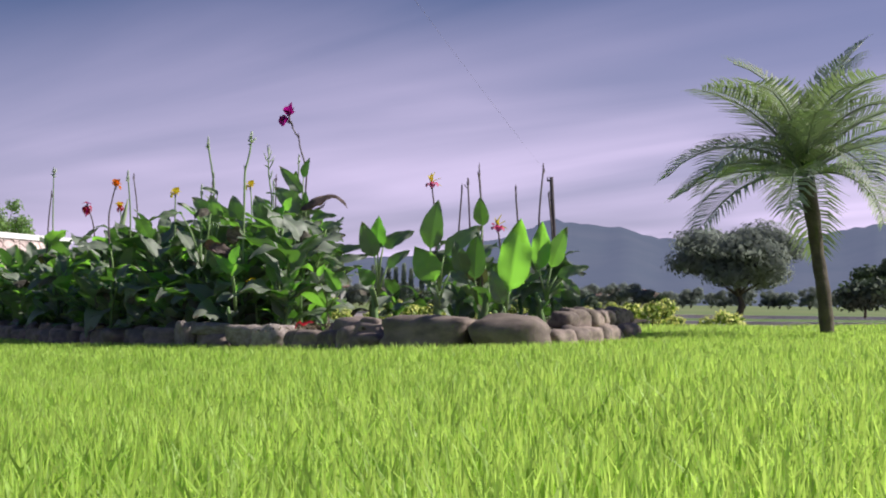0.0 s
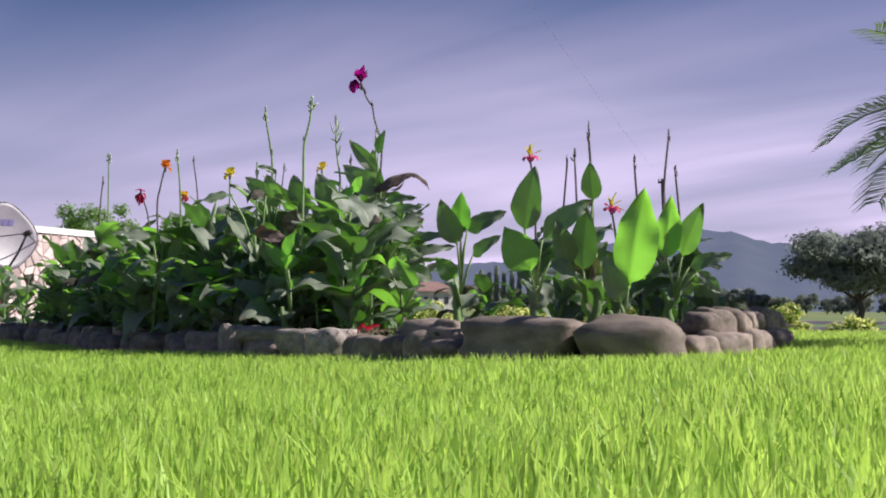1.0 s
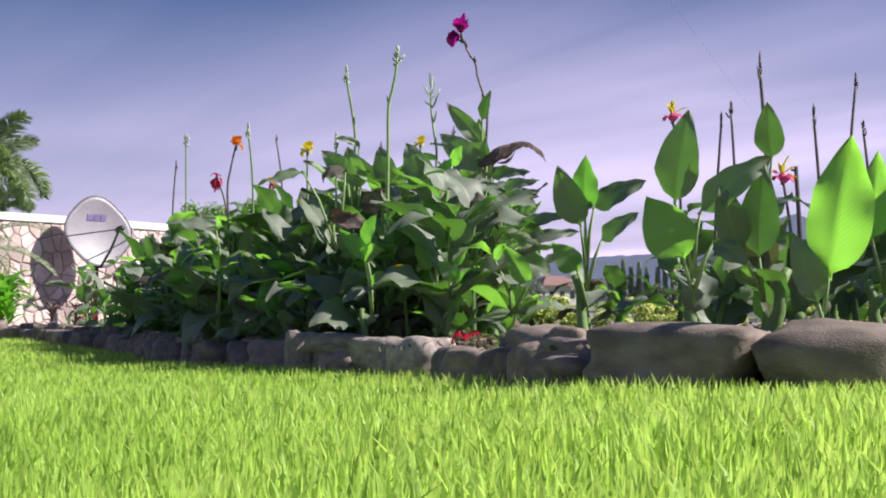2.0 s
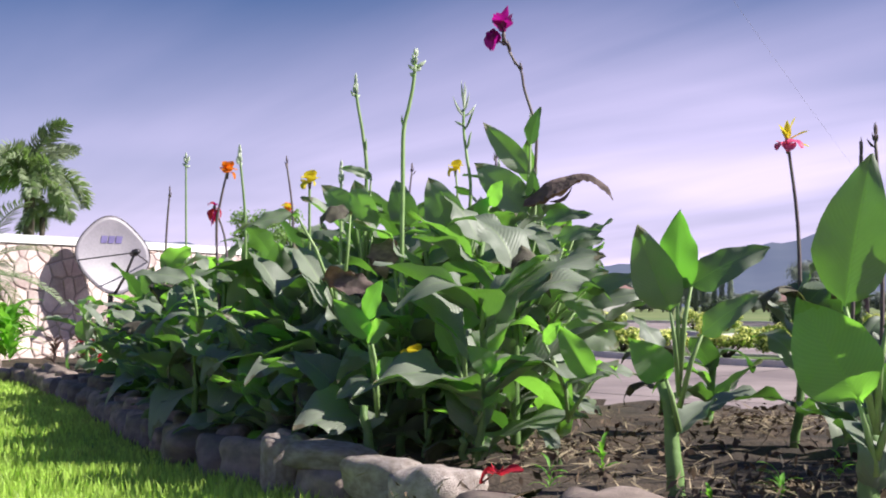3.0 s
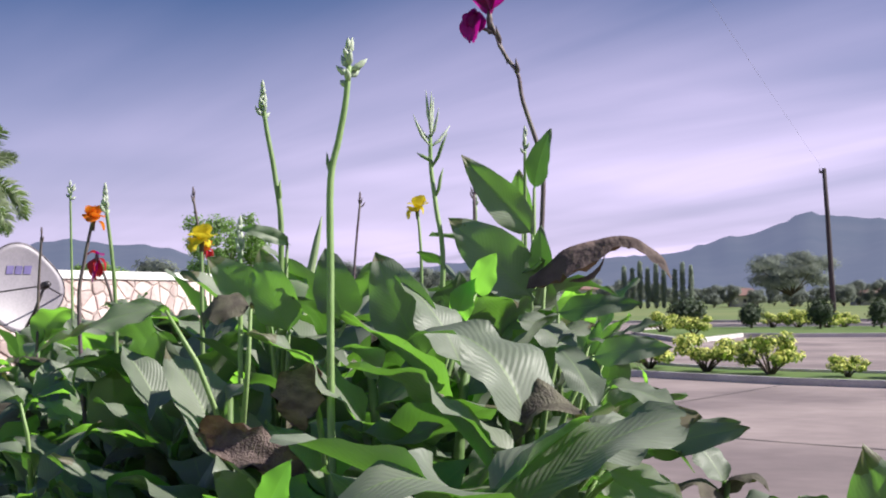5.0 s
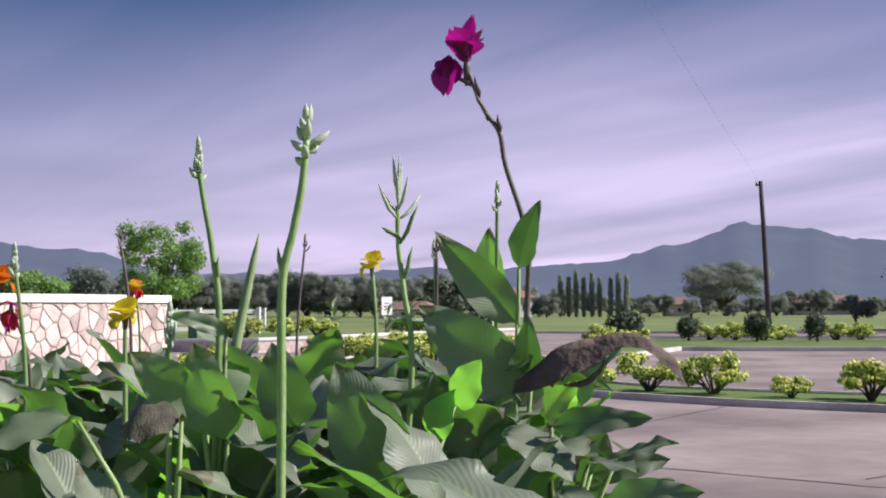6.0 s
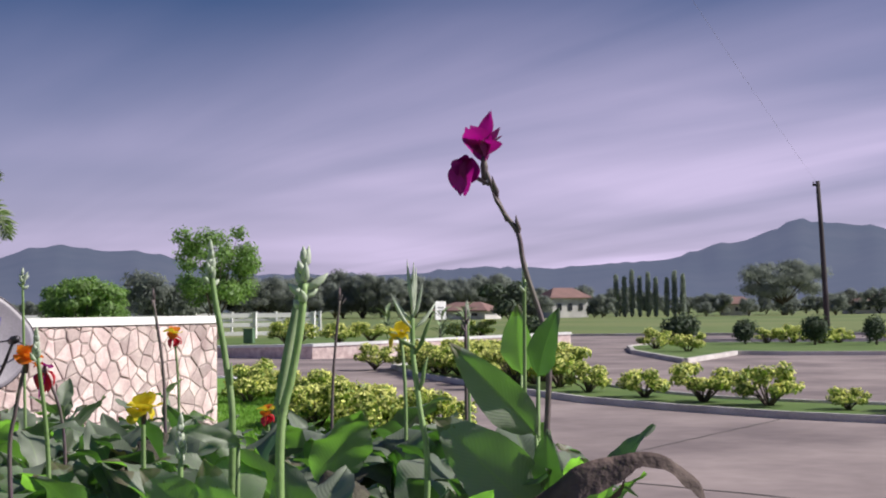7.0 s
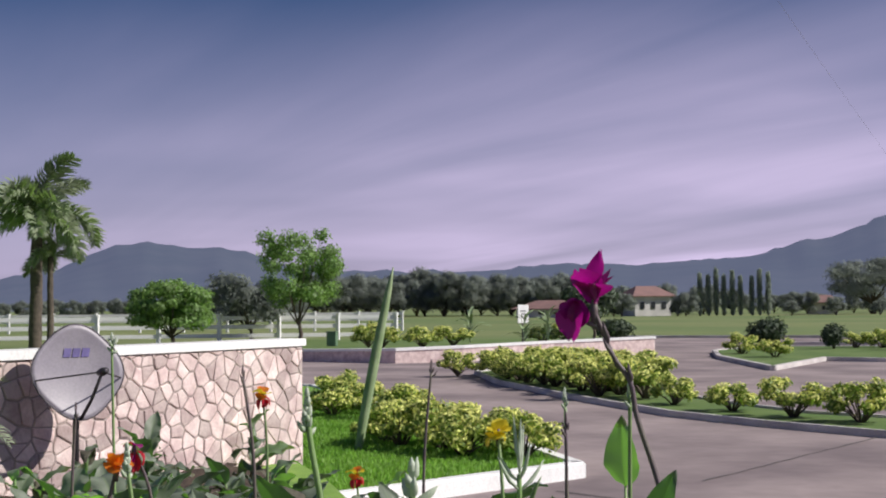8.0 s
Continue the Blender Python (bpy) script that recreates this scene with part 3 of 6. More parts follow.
LEAVES = [leaf_mesh("leaf", M_LEAF, 1.0, h, b, f, w, 0.0, i) for i, (h, b, f, w) in enumerate([(0.32, 0.3, 0.30, 0.025), (0.35, 0.7, 0.22, 0.045), (0.30, 1.0, 0.30, 0.04), (0.34, 0.55, 0.15, 0.05), (0.33, 1.4, 0.25, 0.05), (0.28, 0.25, 0.45, 0.03), (0.33, 1.9, 0.2, 0.055), (0.33, 2.4, 0.15, 0.05)])]
DRY = [leaf_mesh("leaf", M_LEAF_DRY, 1.0, h, b, f, w, 0.35, 20 + i) for i, (h, b, f, w) in enumerate([(0.15, 1.7, 0.7, 0.05), (0.24, 1.6, 0.3, 0.09), (0.13, 1.1, 0.8, 0.05)])]
LIMP = [leaf_mesh("leaf", M_LEAF_OLD, 1.0, h, b, f, w, 0.12, 40 + i) for i, (h, b, f, w) in enumerate([(0.30, 2.6, -0.35, 0.07), (0.34, 2.0, -0.25, 0.06), (0.26, 3.0, 0.5, 0.06)])]
YOUNG = [leaf_mesh("leaf", M_LEAF_YOUNG, 1.0, h, b, f, w, 0.0, 60 + i) for i, (h, b, f, w) in enumerate([(0.30, 0.35, 0.28, 0.03), (0.33, 0.9, 0.22, 0.045)])]


def leaf_pose(base, way, size, roll=0.0):
    """A leaf that starts at base and sets out along way."""
    y = Vector(way).normalized()
    x = y.cross(Vector((0, 0, 1)))
    x = x.normalized() if x.length > 1e-3 else Vector((1, 0, 0))
    z = x.cross(y)
    m = Matrix((x, y, z)).transposed().to_4x4()
    return Matrix.Translation(base) @ m @ Matrix.Rotation(roll, 4, "Y") @ Matrix.Scale(size, 4)


def facing_pose(base, tip, width, half, face=(-0.15, -1.0, 0.35)):
    """A leaf from base to tip, width metres across, its upper side turned towards face."""
    y = Vector(tip) - Vector(base)
    ln = y.length * 1.06
    y.normalize()
    z = Vector(face)
    z = (z - y * z.dot(y)).normalized()
    x = y.cross(z)
    m = Matrix((x, y, z)).transposed().to_4x4()
    return Matrix.Translation(base) @ m @ Matrix.Diagonal((width / (1.44 * half), ln, ln * 0.8, 1))


def petal_mesh(name, mat, length, half, bend, point, seed):
    """A broad petal: widest past its middle, cupped, with a ruffled edge; point draws the end out to a tip."""
    verts, faces, n, cols = [], [], 8, (-1, -0.6, -0.2, 0.2, 0.6, 1)
    y = z = 0.0
    for i in range(n + 1):
        u = i / n
        ang = bend * (u - 0.2)
        if i:
            y += length / n * math.cos(ang)
            z -= length / n * math.sin(ang)
        w = half * (0.10 + 0.9 * math.sin(math.pi * min(u ** (0.75 if point else 1.25), 1) * 0.97) ** (1.0 if point else 0.7))
        for v in cols:
            ruffle = 0.11 * half * math.sin(9 * u + 4 * v + seed) * abs(v) + 0.35 * v * v * w
            verts.append((v * w, y + 0.06 * length * math.sin(5 * v + seed) * u, z + ruffle))
    c = len(cols)
    for i in range(n):
        for k in range(c - 1):
            p = i * c + k
            faces.append((p, p + 1, p + c + 1, p + c))
    return mesh_of(name, verts, faces, mat)


PETALS = {}


def petals(mat):
    """Four shapes: flat broad, cupped broad, curled broad, slim pointed."""
    if mat.name not in PETALS:
        PETALS[mat.name] = [petal_mesh("petal", mat, 0.06, h, b, q, i) for i, (h, b, q) in enumerate(((0.021, 0.4, False), (0.025, 1.3, False), (0.023, 2.3, False), (0.010, 0.35, True)))]
    return PETALS[mat.name]


# each petal of a bloom: where it starts, which way it sets out, length, width, shape, which of the bloom's colours
BLOOM_FORMS = {
    "magenta": [((0.0, 0, 0.034), (0.12, 0.1, 1.0), 1.0, 2.0, 3, 0), ((-0.002, 0, 0.01), (-0.26, -0.25, 1.0), 0.95, 1.35, 0, 0), ((0.004, 0, 0.01), (0.32, -0.2, 1.0), 0.98, 1.35, 0, 0), ((0.004, 0, 0.018), (0.5, 0.4, 0.95), 0.75, 1.0, 0, 0),
                ((0.0, -0.003, 0.018), (0.05, -0.4, 1.0), 0.7, 1.3, 1, 0), ((-0.022, 0, 0.012), (-0.7, -0.2, 0.3), 0.42, 0.8, 1, 0), ((-0.026, 0, 0.016), (-0.35, -0.25, -0.95), 1.0, 1.35, 0, 0), ((-0.022, 0, 0.016), (0.05, -0.35, -0.9), 0.72, 0.9, 0, 0), ((-0.024, 0.002, 0.016), (-0.7, 0.2, -0.6), 0.6, 0.9, 1, 0), ((0.0, 0, 0.0), (0.12, 0, 1.0), 0.7, 0.55, 3, 0)],
    "yellow": [((0, 0, -0.004), (-0.45, -0.4, 0.75), 0.62, 1.05, 1, 0), ((0, 0, -0.004), (0.5, -0.3, 0.75), 0.66, 1.1, 1, 0), ((0, 0, 0.0), (0.1, 0.4, 1.0), 0.66, 1.0, 0, 0), ((0, 0, -0.004), (-0.1, -0.8, 0.5), 0.6, 1.15, 2, 0), ((-0.004, 0, 0.0), (-0.6, 0.1, -0.3), 0.62, 0.95, 1, 0), ((0, 0, 0.0), (0.2, -0.25, 1.0), 0.62, 1.0, 0, 0), ((0, 0, 0.0), (0.7, 0.2, 0.0), 0.5, 0.95, 2, 0)],
    "orange": [((0, 0, 0.0), (0.45, -0.3, 0.9), 0.75, 1.2, 0, 0), ((0, 0, 0.0), (0.85, 0.1, 0.4), 0.7, 1.15, 1, 0), ((0, 0, 0.0), (-0.25, -0.4, 0.95), 0.68, 1.1, 0, 0), ((0, 0, 0.0), (0.1, -0.8, 0.4), 0.6, 1.1, 2, 0), ((0.01, 0, -0.005), (0.5, 0.4, -0.2), 0.6, 0.95, 1, 0)],
    "red": [((0, 0, 0.01), (-0.5, -0.3, 0.5), 0.6, 0.8, 2, 0), ((0, 0, 0.01), (0.5, -0.2, 0.4), 0.6, 0.8, 2, 1), ((0, 0, 0.0), (-0.25, -0.3, -1.0), 1.15, 0.75, 1, 0), ((0, 0, 0.0), (0.3, -0.2, -1.0), 1.05, 0.8, 0, 0), ((0.004, 0, -0.01), (0.05, -0.5, -0.9), 1.3, 0.7, 3, 1), ((-0.006, 0, 0.0), (-0.55, 0.2, -0.7), 0.9, 0.7, 1, 1), ((0.006, 0, 0.0), (0.6, 0.2, -0.6), 0.9, 0.7, 1, 0)],
    "redyellow": [((0, 0, 0.012), (-0.6, -0.4, 0.65), 0.75, 0.95, 1, 0), ((0, 0, 0.012), (0.6, -0.4, 0.6), 0.75, 0.95, 1, 0), ((0, 0, 0.014), (0.0, 0.4, 1.0), 0.7, 0.9, 1, 2), ((0, 0, 0.01), (0.0, -0.9, 0.35), 0.65, 0.95, 2, 2), ((0, 0, 0.0), (0.5, -0.4, -0.5), 0.75, 0.8, 2, 1), ((0, 0, 0.0), (-0.4, -0.5, -0.6), 0.75, 0.75, 1, 1), ((0.004, 0, 0.0), (0.8, 0.3, -0.1), 0.7, 0.75, 2, 1)],
    "pink": [((0, 0, -0.01), (-0.6, -0.4, 0.45), 0.8, 0.85, 2, 0), ((0, 0, -0.01), (0.6, -0.4, 0.45), 0.85, 0.85, 2, 0), ((0, 0, -0.01), (0.1, -0.9, 0.3), 0.75, 0.9, 2, 0), ((0, 0, -0.01), (-0.2, 0.5, 0.6), 0.75, 0.85, 1, 0), ((0, 0, 0.0), (-0.35, -0.2, 1.0), 0.8, 0.9, 3, 1), ((0, 0, 0.0), (0.3, -0.1, 1.0), 0.95, 0.95, 3, 1), ((0, 0, 0.0), (0.75, 0.1, 0.6), 0.85, 0.8, 3, 1), ((0, 0, 0.0), (0.02, 0.2, 1.0), 0.85, 0.9, 3, 1), ((0.01, 0, 0.0), (0.9, 0.0, -0.2), 0.7, 0.5, 3, 1)],
}


def flower_head(parent, tip, kind, mats, rng, size=1.0):
    """A canna bloom at the top of the stalk: unequal petals in the form of its kind, over a dark calyx."""
    head = put("flower", mesh_of("flower", *tube_data([tip - Vector((0, 0, 0.03)), tip, tip + Vector((0, 0, 0.02))], [0.004 * size, 0.0075 * size, 0.003 * size], 6), M_STEM_DARK), parent)
    for start, way, length, width, shape, colour in BLOOM_FORMS[kind]:
        way = Vector(way) + Vector((rng.uniform(-0.12, 0.12), rng.uniform(-0.12, 0.12), rng.uniform(-0.1, 0.1)))
        m = leaf_pose(tip + Vector(start) * size, way, size * rng.uniform(0.92, 1.08), rng.uniform(-0.35, 0.35))
        put("petal", petals(mats[colour % len(mats)])[shape], head, m @ Matrix.Diagonal((width, length, length, 1)))
    return head


def bud_mesh(name, mat, seed, count, height, lean, length, fat):
    """A seed head: pointed capsules that stand off the stalk end on both sides, in one mesh."""
    rng = random.Random(seed)
    verts, faces = [], []
    for k in range(count):
        f = k / (count - 1)
        a = k * 2.6 + rng.uniform(-0.5, 0.5)
        out = lean * (1.05 - f) * rng.uniform(0.5, 1.3)
        d = Vector((math.cos(a) * out, math.sin(a) * out, 1)).normalized()
        p0 = Vector((0, 0, height * (0.85 * f - 0.5) + rng.uniform(-0.004, 0.004)))
        ln = length * rng.uniform(0.7, 1.25)
        side = Vector((d.x, d.y, 0)) * 0.25 * ln
        v, f2 = tube_data([p0, p0 + side + d * ln * 0.3, p0 + side + d * ln * 0.65, p0 + side * 0.8 + d * ln], [fat * 0.35, fat, fat * 0.75, fat * 0.1], 6)
        faces += [tuple(i + len(verts) for i in q) for q in f2]
        verts += v
    return mesh_of(name, verts, faces, mat)


BUDS_PALE = [bud_mesh("seed_head", M_BUD, *q) for q in ((0, 11, 0.058, 1.5, 0.025, 0.0058), (1, 12, 0.066, 0.85, 0.021, 0.0050), (2, 9, 0.055, 0.6, 0.022, 0.0042), (5, 9, 0.05, 0.75, 0.060, 0.0036))]
BUDS_DARK = [bud_mesh("seed_head", M_STEM_DARK, *q) for q in ((7, 9, 0.05, 0.35, 0.030, 0.0034), (8, 7, 0.04, 0.55, 0.028, 0.0034), (9, 8, 0.06, 0.25, 0.034, 0.0030))]
CANNA_LABELS = {
    "magenta": "tall canna with a magenta bloom on a dark curving stalk",
    "yellow": "canna with a bright yellow bloom among broad green leaves",
    "red": "canna with a hanging crimson bloom",
    "orange": "canna with an orange bloom on a slim stalk",
    "redyellow": "canna with red and yellow blooms",
    "pink": "canna with a coral-pink bloom above upright green leaves",
    "pale": "canna gone to seed, pale green capsules on a tall stalk",
    "dark": "canna with a bare dark faded flower stalk",
    "none": "leafy canna with broad overlapping green leaves",
    "dry": "canna with curled brown withered leaves",
}
BLOOMS = {"magenta": [M_MAGENTA], "yellow": [M_YELLOW], "red": [M_RED, M_MAGENTA], "orange": [M_ORANGE], "redyellow": [M_YELLOW, M_RED, M_ORANGE], "pink": [M_PINK, M_YELLOW]}


def bed_z(x):
    return lawn_z(x) + 0.075


def smoothed(pts, steps):
    """A curve through the points."""
    out = []
    for i in range(len(pts) - 1):
        a, b, c, d = pts[max(i - 1, 0)], pts[i], pts[i + 1], pts[min(i + 2, len(pts) - 1)]
        for k in range(steps):
            u = k / steps
            out.append(0.5 * (2 * b + (c - a) * u + (2 * a - 5 * b + 4 * c - d) * u * u + (3 * b - a - 3 * c + d) * u ** 3))
    return out + [pts[-1]]


def canna(x, y, canopy, kind="none", tip=None, leaves=8, size=0.32, seed=0, spread=1.0, low=0.22, thick=0.011, bend=(), dry=0, own=(), stalk=1.0, bud=None, bracts=()):
    """One canna: a fleshy stem with broad leaves along it up to canopy; a flower stalk runs on to tip."""
    rng = random.Random(seed)
    root = thing("canna_plant", at(x, y, bed_z(x)), CANNA_LABELS[kind if not dry or kind != "none" else "dry"], "canna", "cannas in the bed")
    base = Vector((0, 0, -0.03))
    top = Vector((rng.uniform(-0.05, 0.05), rng.uniform(-0.05, 0.05), canopy - bed_z(x) - 0.10))
    n = 7
    line = [base.lerp(top, k / n) + Vector((rng.uniform(-0.006, 0.006), rng.uniform(-0.006, 0.006), 0)) for k in range(n + 1)]
    tube("stem", line, [thick * (1.15 - 0.5 * k / n) for k in range(n + 1)], M_STEM_SHADED, root, 7)
    turn = rng.uniform(0, 6.28)
    for k in range(leaves):
        f = low + (1 - low) * (k + 0.4) / leaves
        p = base.lerp(top, min(f, 1.0))
        a = turn + math.pi * (k % 2) + rng.uniform(-0.9, 0.9)
        up = rng.uniform(-0.1, 1.25) + 0.8 * f ** 2
        s = size * rng.uniform(0.75, 1.15) * (0.85 + 0.25 * math.sin(math.pi * f))
        wither = k < dry
        limp = not wither and rng.random() < 0.09
        me = rng.choice(DRY) if wither else rng.choice(LIMP) if limp else rng.choice(LEAVES)
        put("leaf", me, root, leaf_pose(p, (spread * math.cos(a), spread * math.sin(a), up if not wither else 0.2), s, rng.uniform(-0.5, 0.5)), "curled brown withered leaf" if wither else "limp olive-brown drooping leaf" if limp else "")
    root_at = Vector((x, y, bed_z(x)))
    for b, q, w, style in own:
        me, half = ((LEAVES[0], 0.32), (LEAVES[1], 0.36), (LEAVES[4], 0.34), (LEAVES[3], 0.34), (LIMP[1], 0.34), (YOUNG[0], 0.30), (YOUNG[1], 0.33))[style] if style < 10 else (DRY[style - 10], (0.15, 0.24)[style - 10])
        b, q = Vector(b) - root_at, Vector(q) - root_at
        if style == 10:
            m = leaf_pose(b, (q - b) + Vector((0, 0, 0.10)), (q - b).length * 1.25, 0.5)
        else:
            m = facing_pose(b, q, w, half, (0.35, -0.45, 0.82) if style in (3, 4) else (-0.15, -1.0, 0.35))
        put("leaf", me, root, m, "curled brown withered leaf" if style >= 10 else "")
        tube("leaf_stalk", [(0, 0, max(b.z * 0.55, 0.02)), (b.x * 0.6, b.y * 0.6, b.z * 0.85), b + (q - b) * 0.04], [0.006, 0.005, 0.003], M_STEM, root, 5)
    if tip is not None:
        end = Vector(tip) - Vector((x, y, bed_z(x)))
        pts = [top * 0.6] + [Vector(b) - Vector((x, y, bed_z(x))) for b in bend]
        if not bend:
            pts.append(Vector((end.x * 0.35 + top.x * 0.6, end.y * 0.35 + top.y * 0.6, top.z + (end.z - top.z) * 0.45)))
        pts.append(end)
        fine = smoothed(pts, 5)
        dark = kind in ("magenta", "dark", "red", "orange", "pink")
        tube("flower_stalk", fine, [stalk * (0.0060 - 0.0020 * i / (len(fine) - 1)) for i in range(len(fine))], M_STEM_DARK if dark else M_STEM, root, 6, "dark flower stalk" if dark else "")
        if kind in BLOOMS:
            flower_head(root, end, kind, BLOOMS[kind], rng)
        else:
            put("seed_head", rng.choice(BUDS_DARK) if kind == "dark" else BUDS_PALE[rng.randrange(3) if bud is None else bud], root, at(*end, rng.uniform(0, 6), 1.0 if kind == "pale" else 0.9))
        for b, q in bracts:
            b, q = Vector(b) - root_at, Vector(q) - root_at
            tube("bract", [b, b.lerp(q, 0.35) + Vector((0.003, 0, 0)), b.lerp(q, 0.7), q], [0.002, 0.0040, 0.0034, 0.0005], M_STEM_DARK if dark else M_STEM, root, 6)
    return root


def arched_leaf(name, spine, widths, mat, seed):
    """A withered blade slumped over its midrib: both halves hang, torn along their edges."""
    verts, faces, cols = [], [], (-1.0, -0.7, -0.35, 0.0, 0.35, 0.7, 1.0)
    fine = [(Vector(q[:3]), q[3]) for q in smoothed([Vector((*p, w)) for p, w in zip(spine, widths)], 5)]
    for i, (p, w) in enumerate(fine):
        for v in cols:
            torn = 1 - 0.5 * (0.5 + 0.5 * noise.noise((i * 0.9, v * 2, seed))) * abs(v) ** 2
            curl = 0.16 * w * math.sin(0.9 * i + 2 * v)
            verts.append(p + Vector((0.10 * w * math.sin(0.8 * i + v), v * w * 0.45 + 0.15 * curl, -abs(v) ** 1.3 * w * 0.9 * torn + 0.12 * curl)))
    c = len(cols)
    for i in range(len(fine) - 1):
        for k in range(c - 1):
            a = i * c + k
            faces.append((a, a + 1, a + c + 1, a + c))
    return mesh_of(name, verts, faces, mat)


# tall ones that stand out, by the place of their heads
canna(-0.89, 6.38, 0.98, "magenta", (-0.966, 6.36, 1.366), 9, 0.24, 11,
      bend=[(-0.878, 6.36, 0.80), (-0.867, 6.36, 0.95), (-0.863, 6.36, 1.06), (-0.874, 6.36, 1.115), (-0.901, 6.36, 1.20), (-0.911, 6.36, 1.255), (-0.937, 6.36, 1.295)],
      bracts=[((-0.911, 6.36, 1.25), (-0.913, 6.355, 1.285)), ((-0.93, 6.36, 1.275), (-0.952, 6.35, 1.325)), ((-0.945, 6.36, 1.31), (-0.951, 6.35, 1.35)), ((-0.958, 6.36, 1.335), (-0.985, 6.355, 1.352))],
      own=[((-0.87, 6.30, 0.93), (-0.98, 6.20, 1.07), 0.069, 0), ((-0.875, 6.32, 1.02), (-0.838, 6.27, 1.125), 0.05, 0), ((-0.87, 6.29, 0.81), (-1.01, 6.2, 0.96), 0.109, 1), ((-0.85, 6.29, 0.84), (-0.85, 6.24, 0.94), 0.047, 0)])
slumped = canna(-0.80, 6.18, 0.62, "dry", None, 6, 0.22, 31, dry=1,
      own=[((-0.75, 6.17, 0.71), (-0.63, 6.16, 0.74), 0.047, 1), ((-0.74, 6.18, 0.60), (-0.62, 6.17, 0.65), 0.067, 1), ((-0.72, 6.19, 0.53), (-0.49, 6.21, 0.60), 0.058, 1),
           ((-0.75, 6.18, 0.49), (-0.55, 6.20, 0.43), 0.087, 2), ((-0.81, 6.16, 0.66), (-0.87, 6.09, 0.75), 0.090, 1),
           ((-0.804, 6.12, 0.784), (-0.655, 6.08, 0.808), 0.045, 1), ((-0.708, 6.12, 0.733), (-0.62, 6.08, 0.776), 0.04, 3), ((-0.87, 6.12, 0.778), (-0.756, 6.05, 0.725), 0.09, 3), ((-0.748, 6.12, 0.73), (-0.668, 6.05, 0.738), 0.045, 3)])
down = Matrix.Translation((0.80, -6.18, -bed_z(-0.80)))
put("leaf", arched_leaf("leaf", [(-0.862, 6.19, 0.85), (-0.80, 6.185, 0.895), (-0.745, 6.18, 0.915), (-0.692, 6.18, 0.922), (-0.652, 6.18, 0.910), (-0.62, 6.18, 0.882), (-0.603, 6.18, 0.846)], [0.03, 0.075, 0.062, 0.030, 0.030, 0.030, 0.006], M_LEAF_DRY, 3), slumped, down, "curled brown withered leaf")
put("leaf", arched_leaf("leaf", [(-0.722, 6.178, 0.90), (-0.73, 6.176, 0.87), (-0.755, 6.175, 0.852), (-0.785, 6.175, 0.844)], [0.012, 0.014, 0.016, 0.004], M_LEAF_DRY, 4), slumped, down, "torn hanging strip of withered leaf")
canna(-1.07, 5.69, 0.62, "pale", (-1.041, 5.69, 1.165), 10, 0.24, 12, bend=[(-1.074, 5.69, 0.63), (-1.073, 5.69, 0.85), (-1.072, 5.69, 0.99), (-1.058, 5.69, 1.055), (-1.047, 5.69, 1.11)], dry=1, stalk=1.15, bud=0,
      bracts=[((-1.072, 5.69, 0.985), (-1.077, 5.688, 1.035))],
      own=[((-1.12, 5.72, 0.72), (-1.13, 5.66, 0.60), 0.095, 11), ((-1.28, 5.66, 0.61), (-1.06, 5.62, 0.56), 0.075, 11), ((-1.03, 5.75, 0.51), (-1.07, 5.69, 0.59), 0.08, 1), ((-1.2, 5.7, 0.5), (-1.24, 5.64, 0.55), 0.062, 1)])
canna(-1.0, 5.93, 0.66, "none", None, 8, 0.24, 32, own=[((-0.98, 5.9, 0.71), (-1.05, 5.83, 0.88), 0.11, 1), ((-0.925, 6.02, 0.82), (-0.883, 5.98, 0.885), 0.055, 5), ((-0.956, 6.02, 0.77), (-0.924, 5.98, 0.845), 0.05, 6), ((-1.06, 5.9, 0.52), (-1.16, 5.83, 0.57), 0.08, 2)])
canna(-1.37, 6.25, 0.88, "pale", (-1.402, 6.25, 1.205), 11, 0.24, 13, bend=[(-1.365, 6.25, 0.92), (-1.376, 6.25, 1.05), (-1.394, 6.25, 1.15)], dry=1, stalk=1.1, bud=1, bracts=[((-1.372, 6.25, 1.0), (-1.364, 6.245, 1.05))],
      own=[((-1.33, 6.2, 0.92), (-1.41, 6.12, 0.96), 0.03, 2), ((-1.35, 6.15, 0.79), (-1.44, 6.07, 0.89), 0.081, 1), ((-1.31, 6.15, 0.75), (-1.35, 6.08, 0.90), 0.093, 1), ((-1.2, 6.16, 0.77), (-1.23, 6.1, 0.90), 0.093, 1)])
canna(-1.04, 6.23, 0.84, "pale", (-1.056, 6.23, 1.125), 10, 0.24, 14, bend=[(-1.034, 6.23, 0.86), (-1.046, 6.23, 0.985), (-1.055, 6.23, 1.06)], bud=3, bracts=[((-1.05, 6.23, 1.0), (-1.03, 6.225, 1.06)), ((-1.055, 6.23, 1.06), (-1.02, 6.22, 1.125)), ((-1.05, 6.23, 1.07), (-1.08, 6.22, 1.09))])
canna(-1.42, 7.42, 0.86, "yellow", (-1.40, 7.40, 1.07), 10, 0.24, 15)
canna(-1.64, 6.52, 0.72, "yellow", (-1.655, 6.52, 0.95), 9, 0.24, 16)
canna(-2.72, 8.97, 0.78, "redyellow", (-2.73, 8.97, 1.035), 9, 0.24, 17)
canna(-1.90, 8.40, 0.74, "dark", (-1.88, 8.39, 1.17), 9, 0.24, 18)
canna(-2.00, 6.75, 0.74, "pale", (-2.0, 6.73, 1.06), 10, 0.24, 19)
canna(-2.33, 7.98, 0.80, "dark", (-2.33, 7.96, 1.17), 10, 0.24, 20)
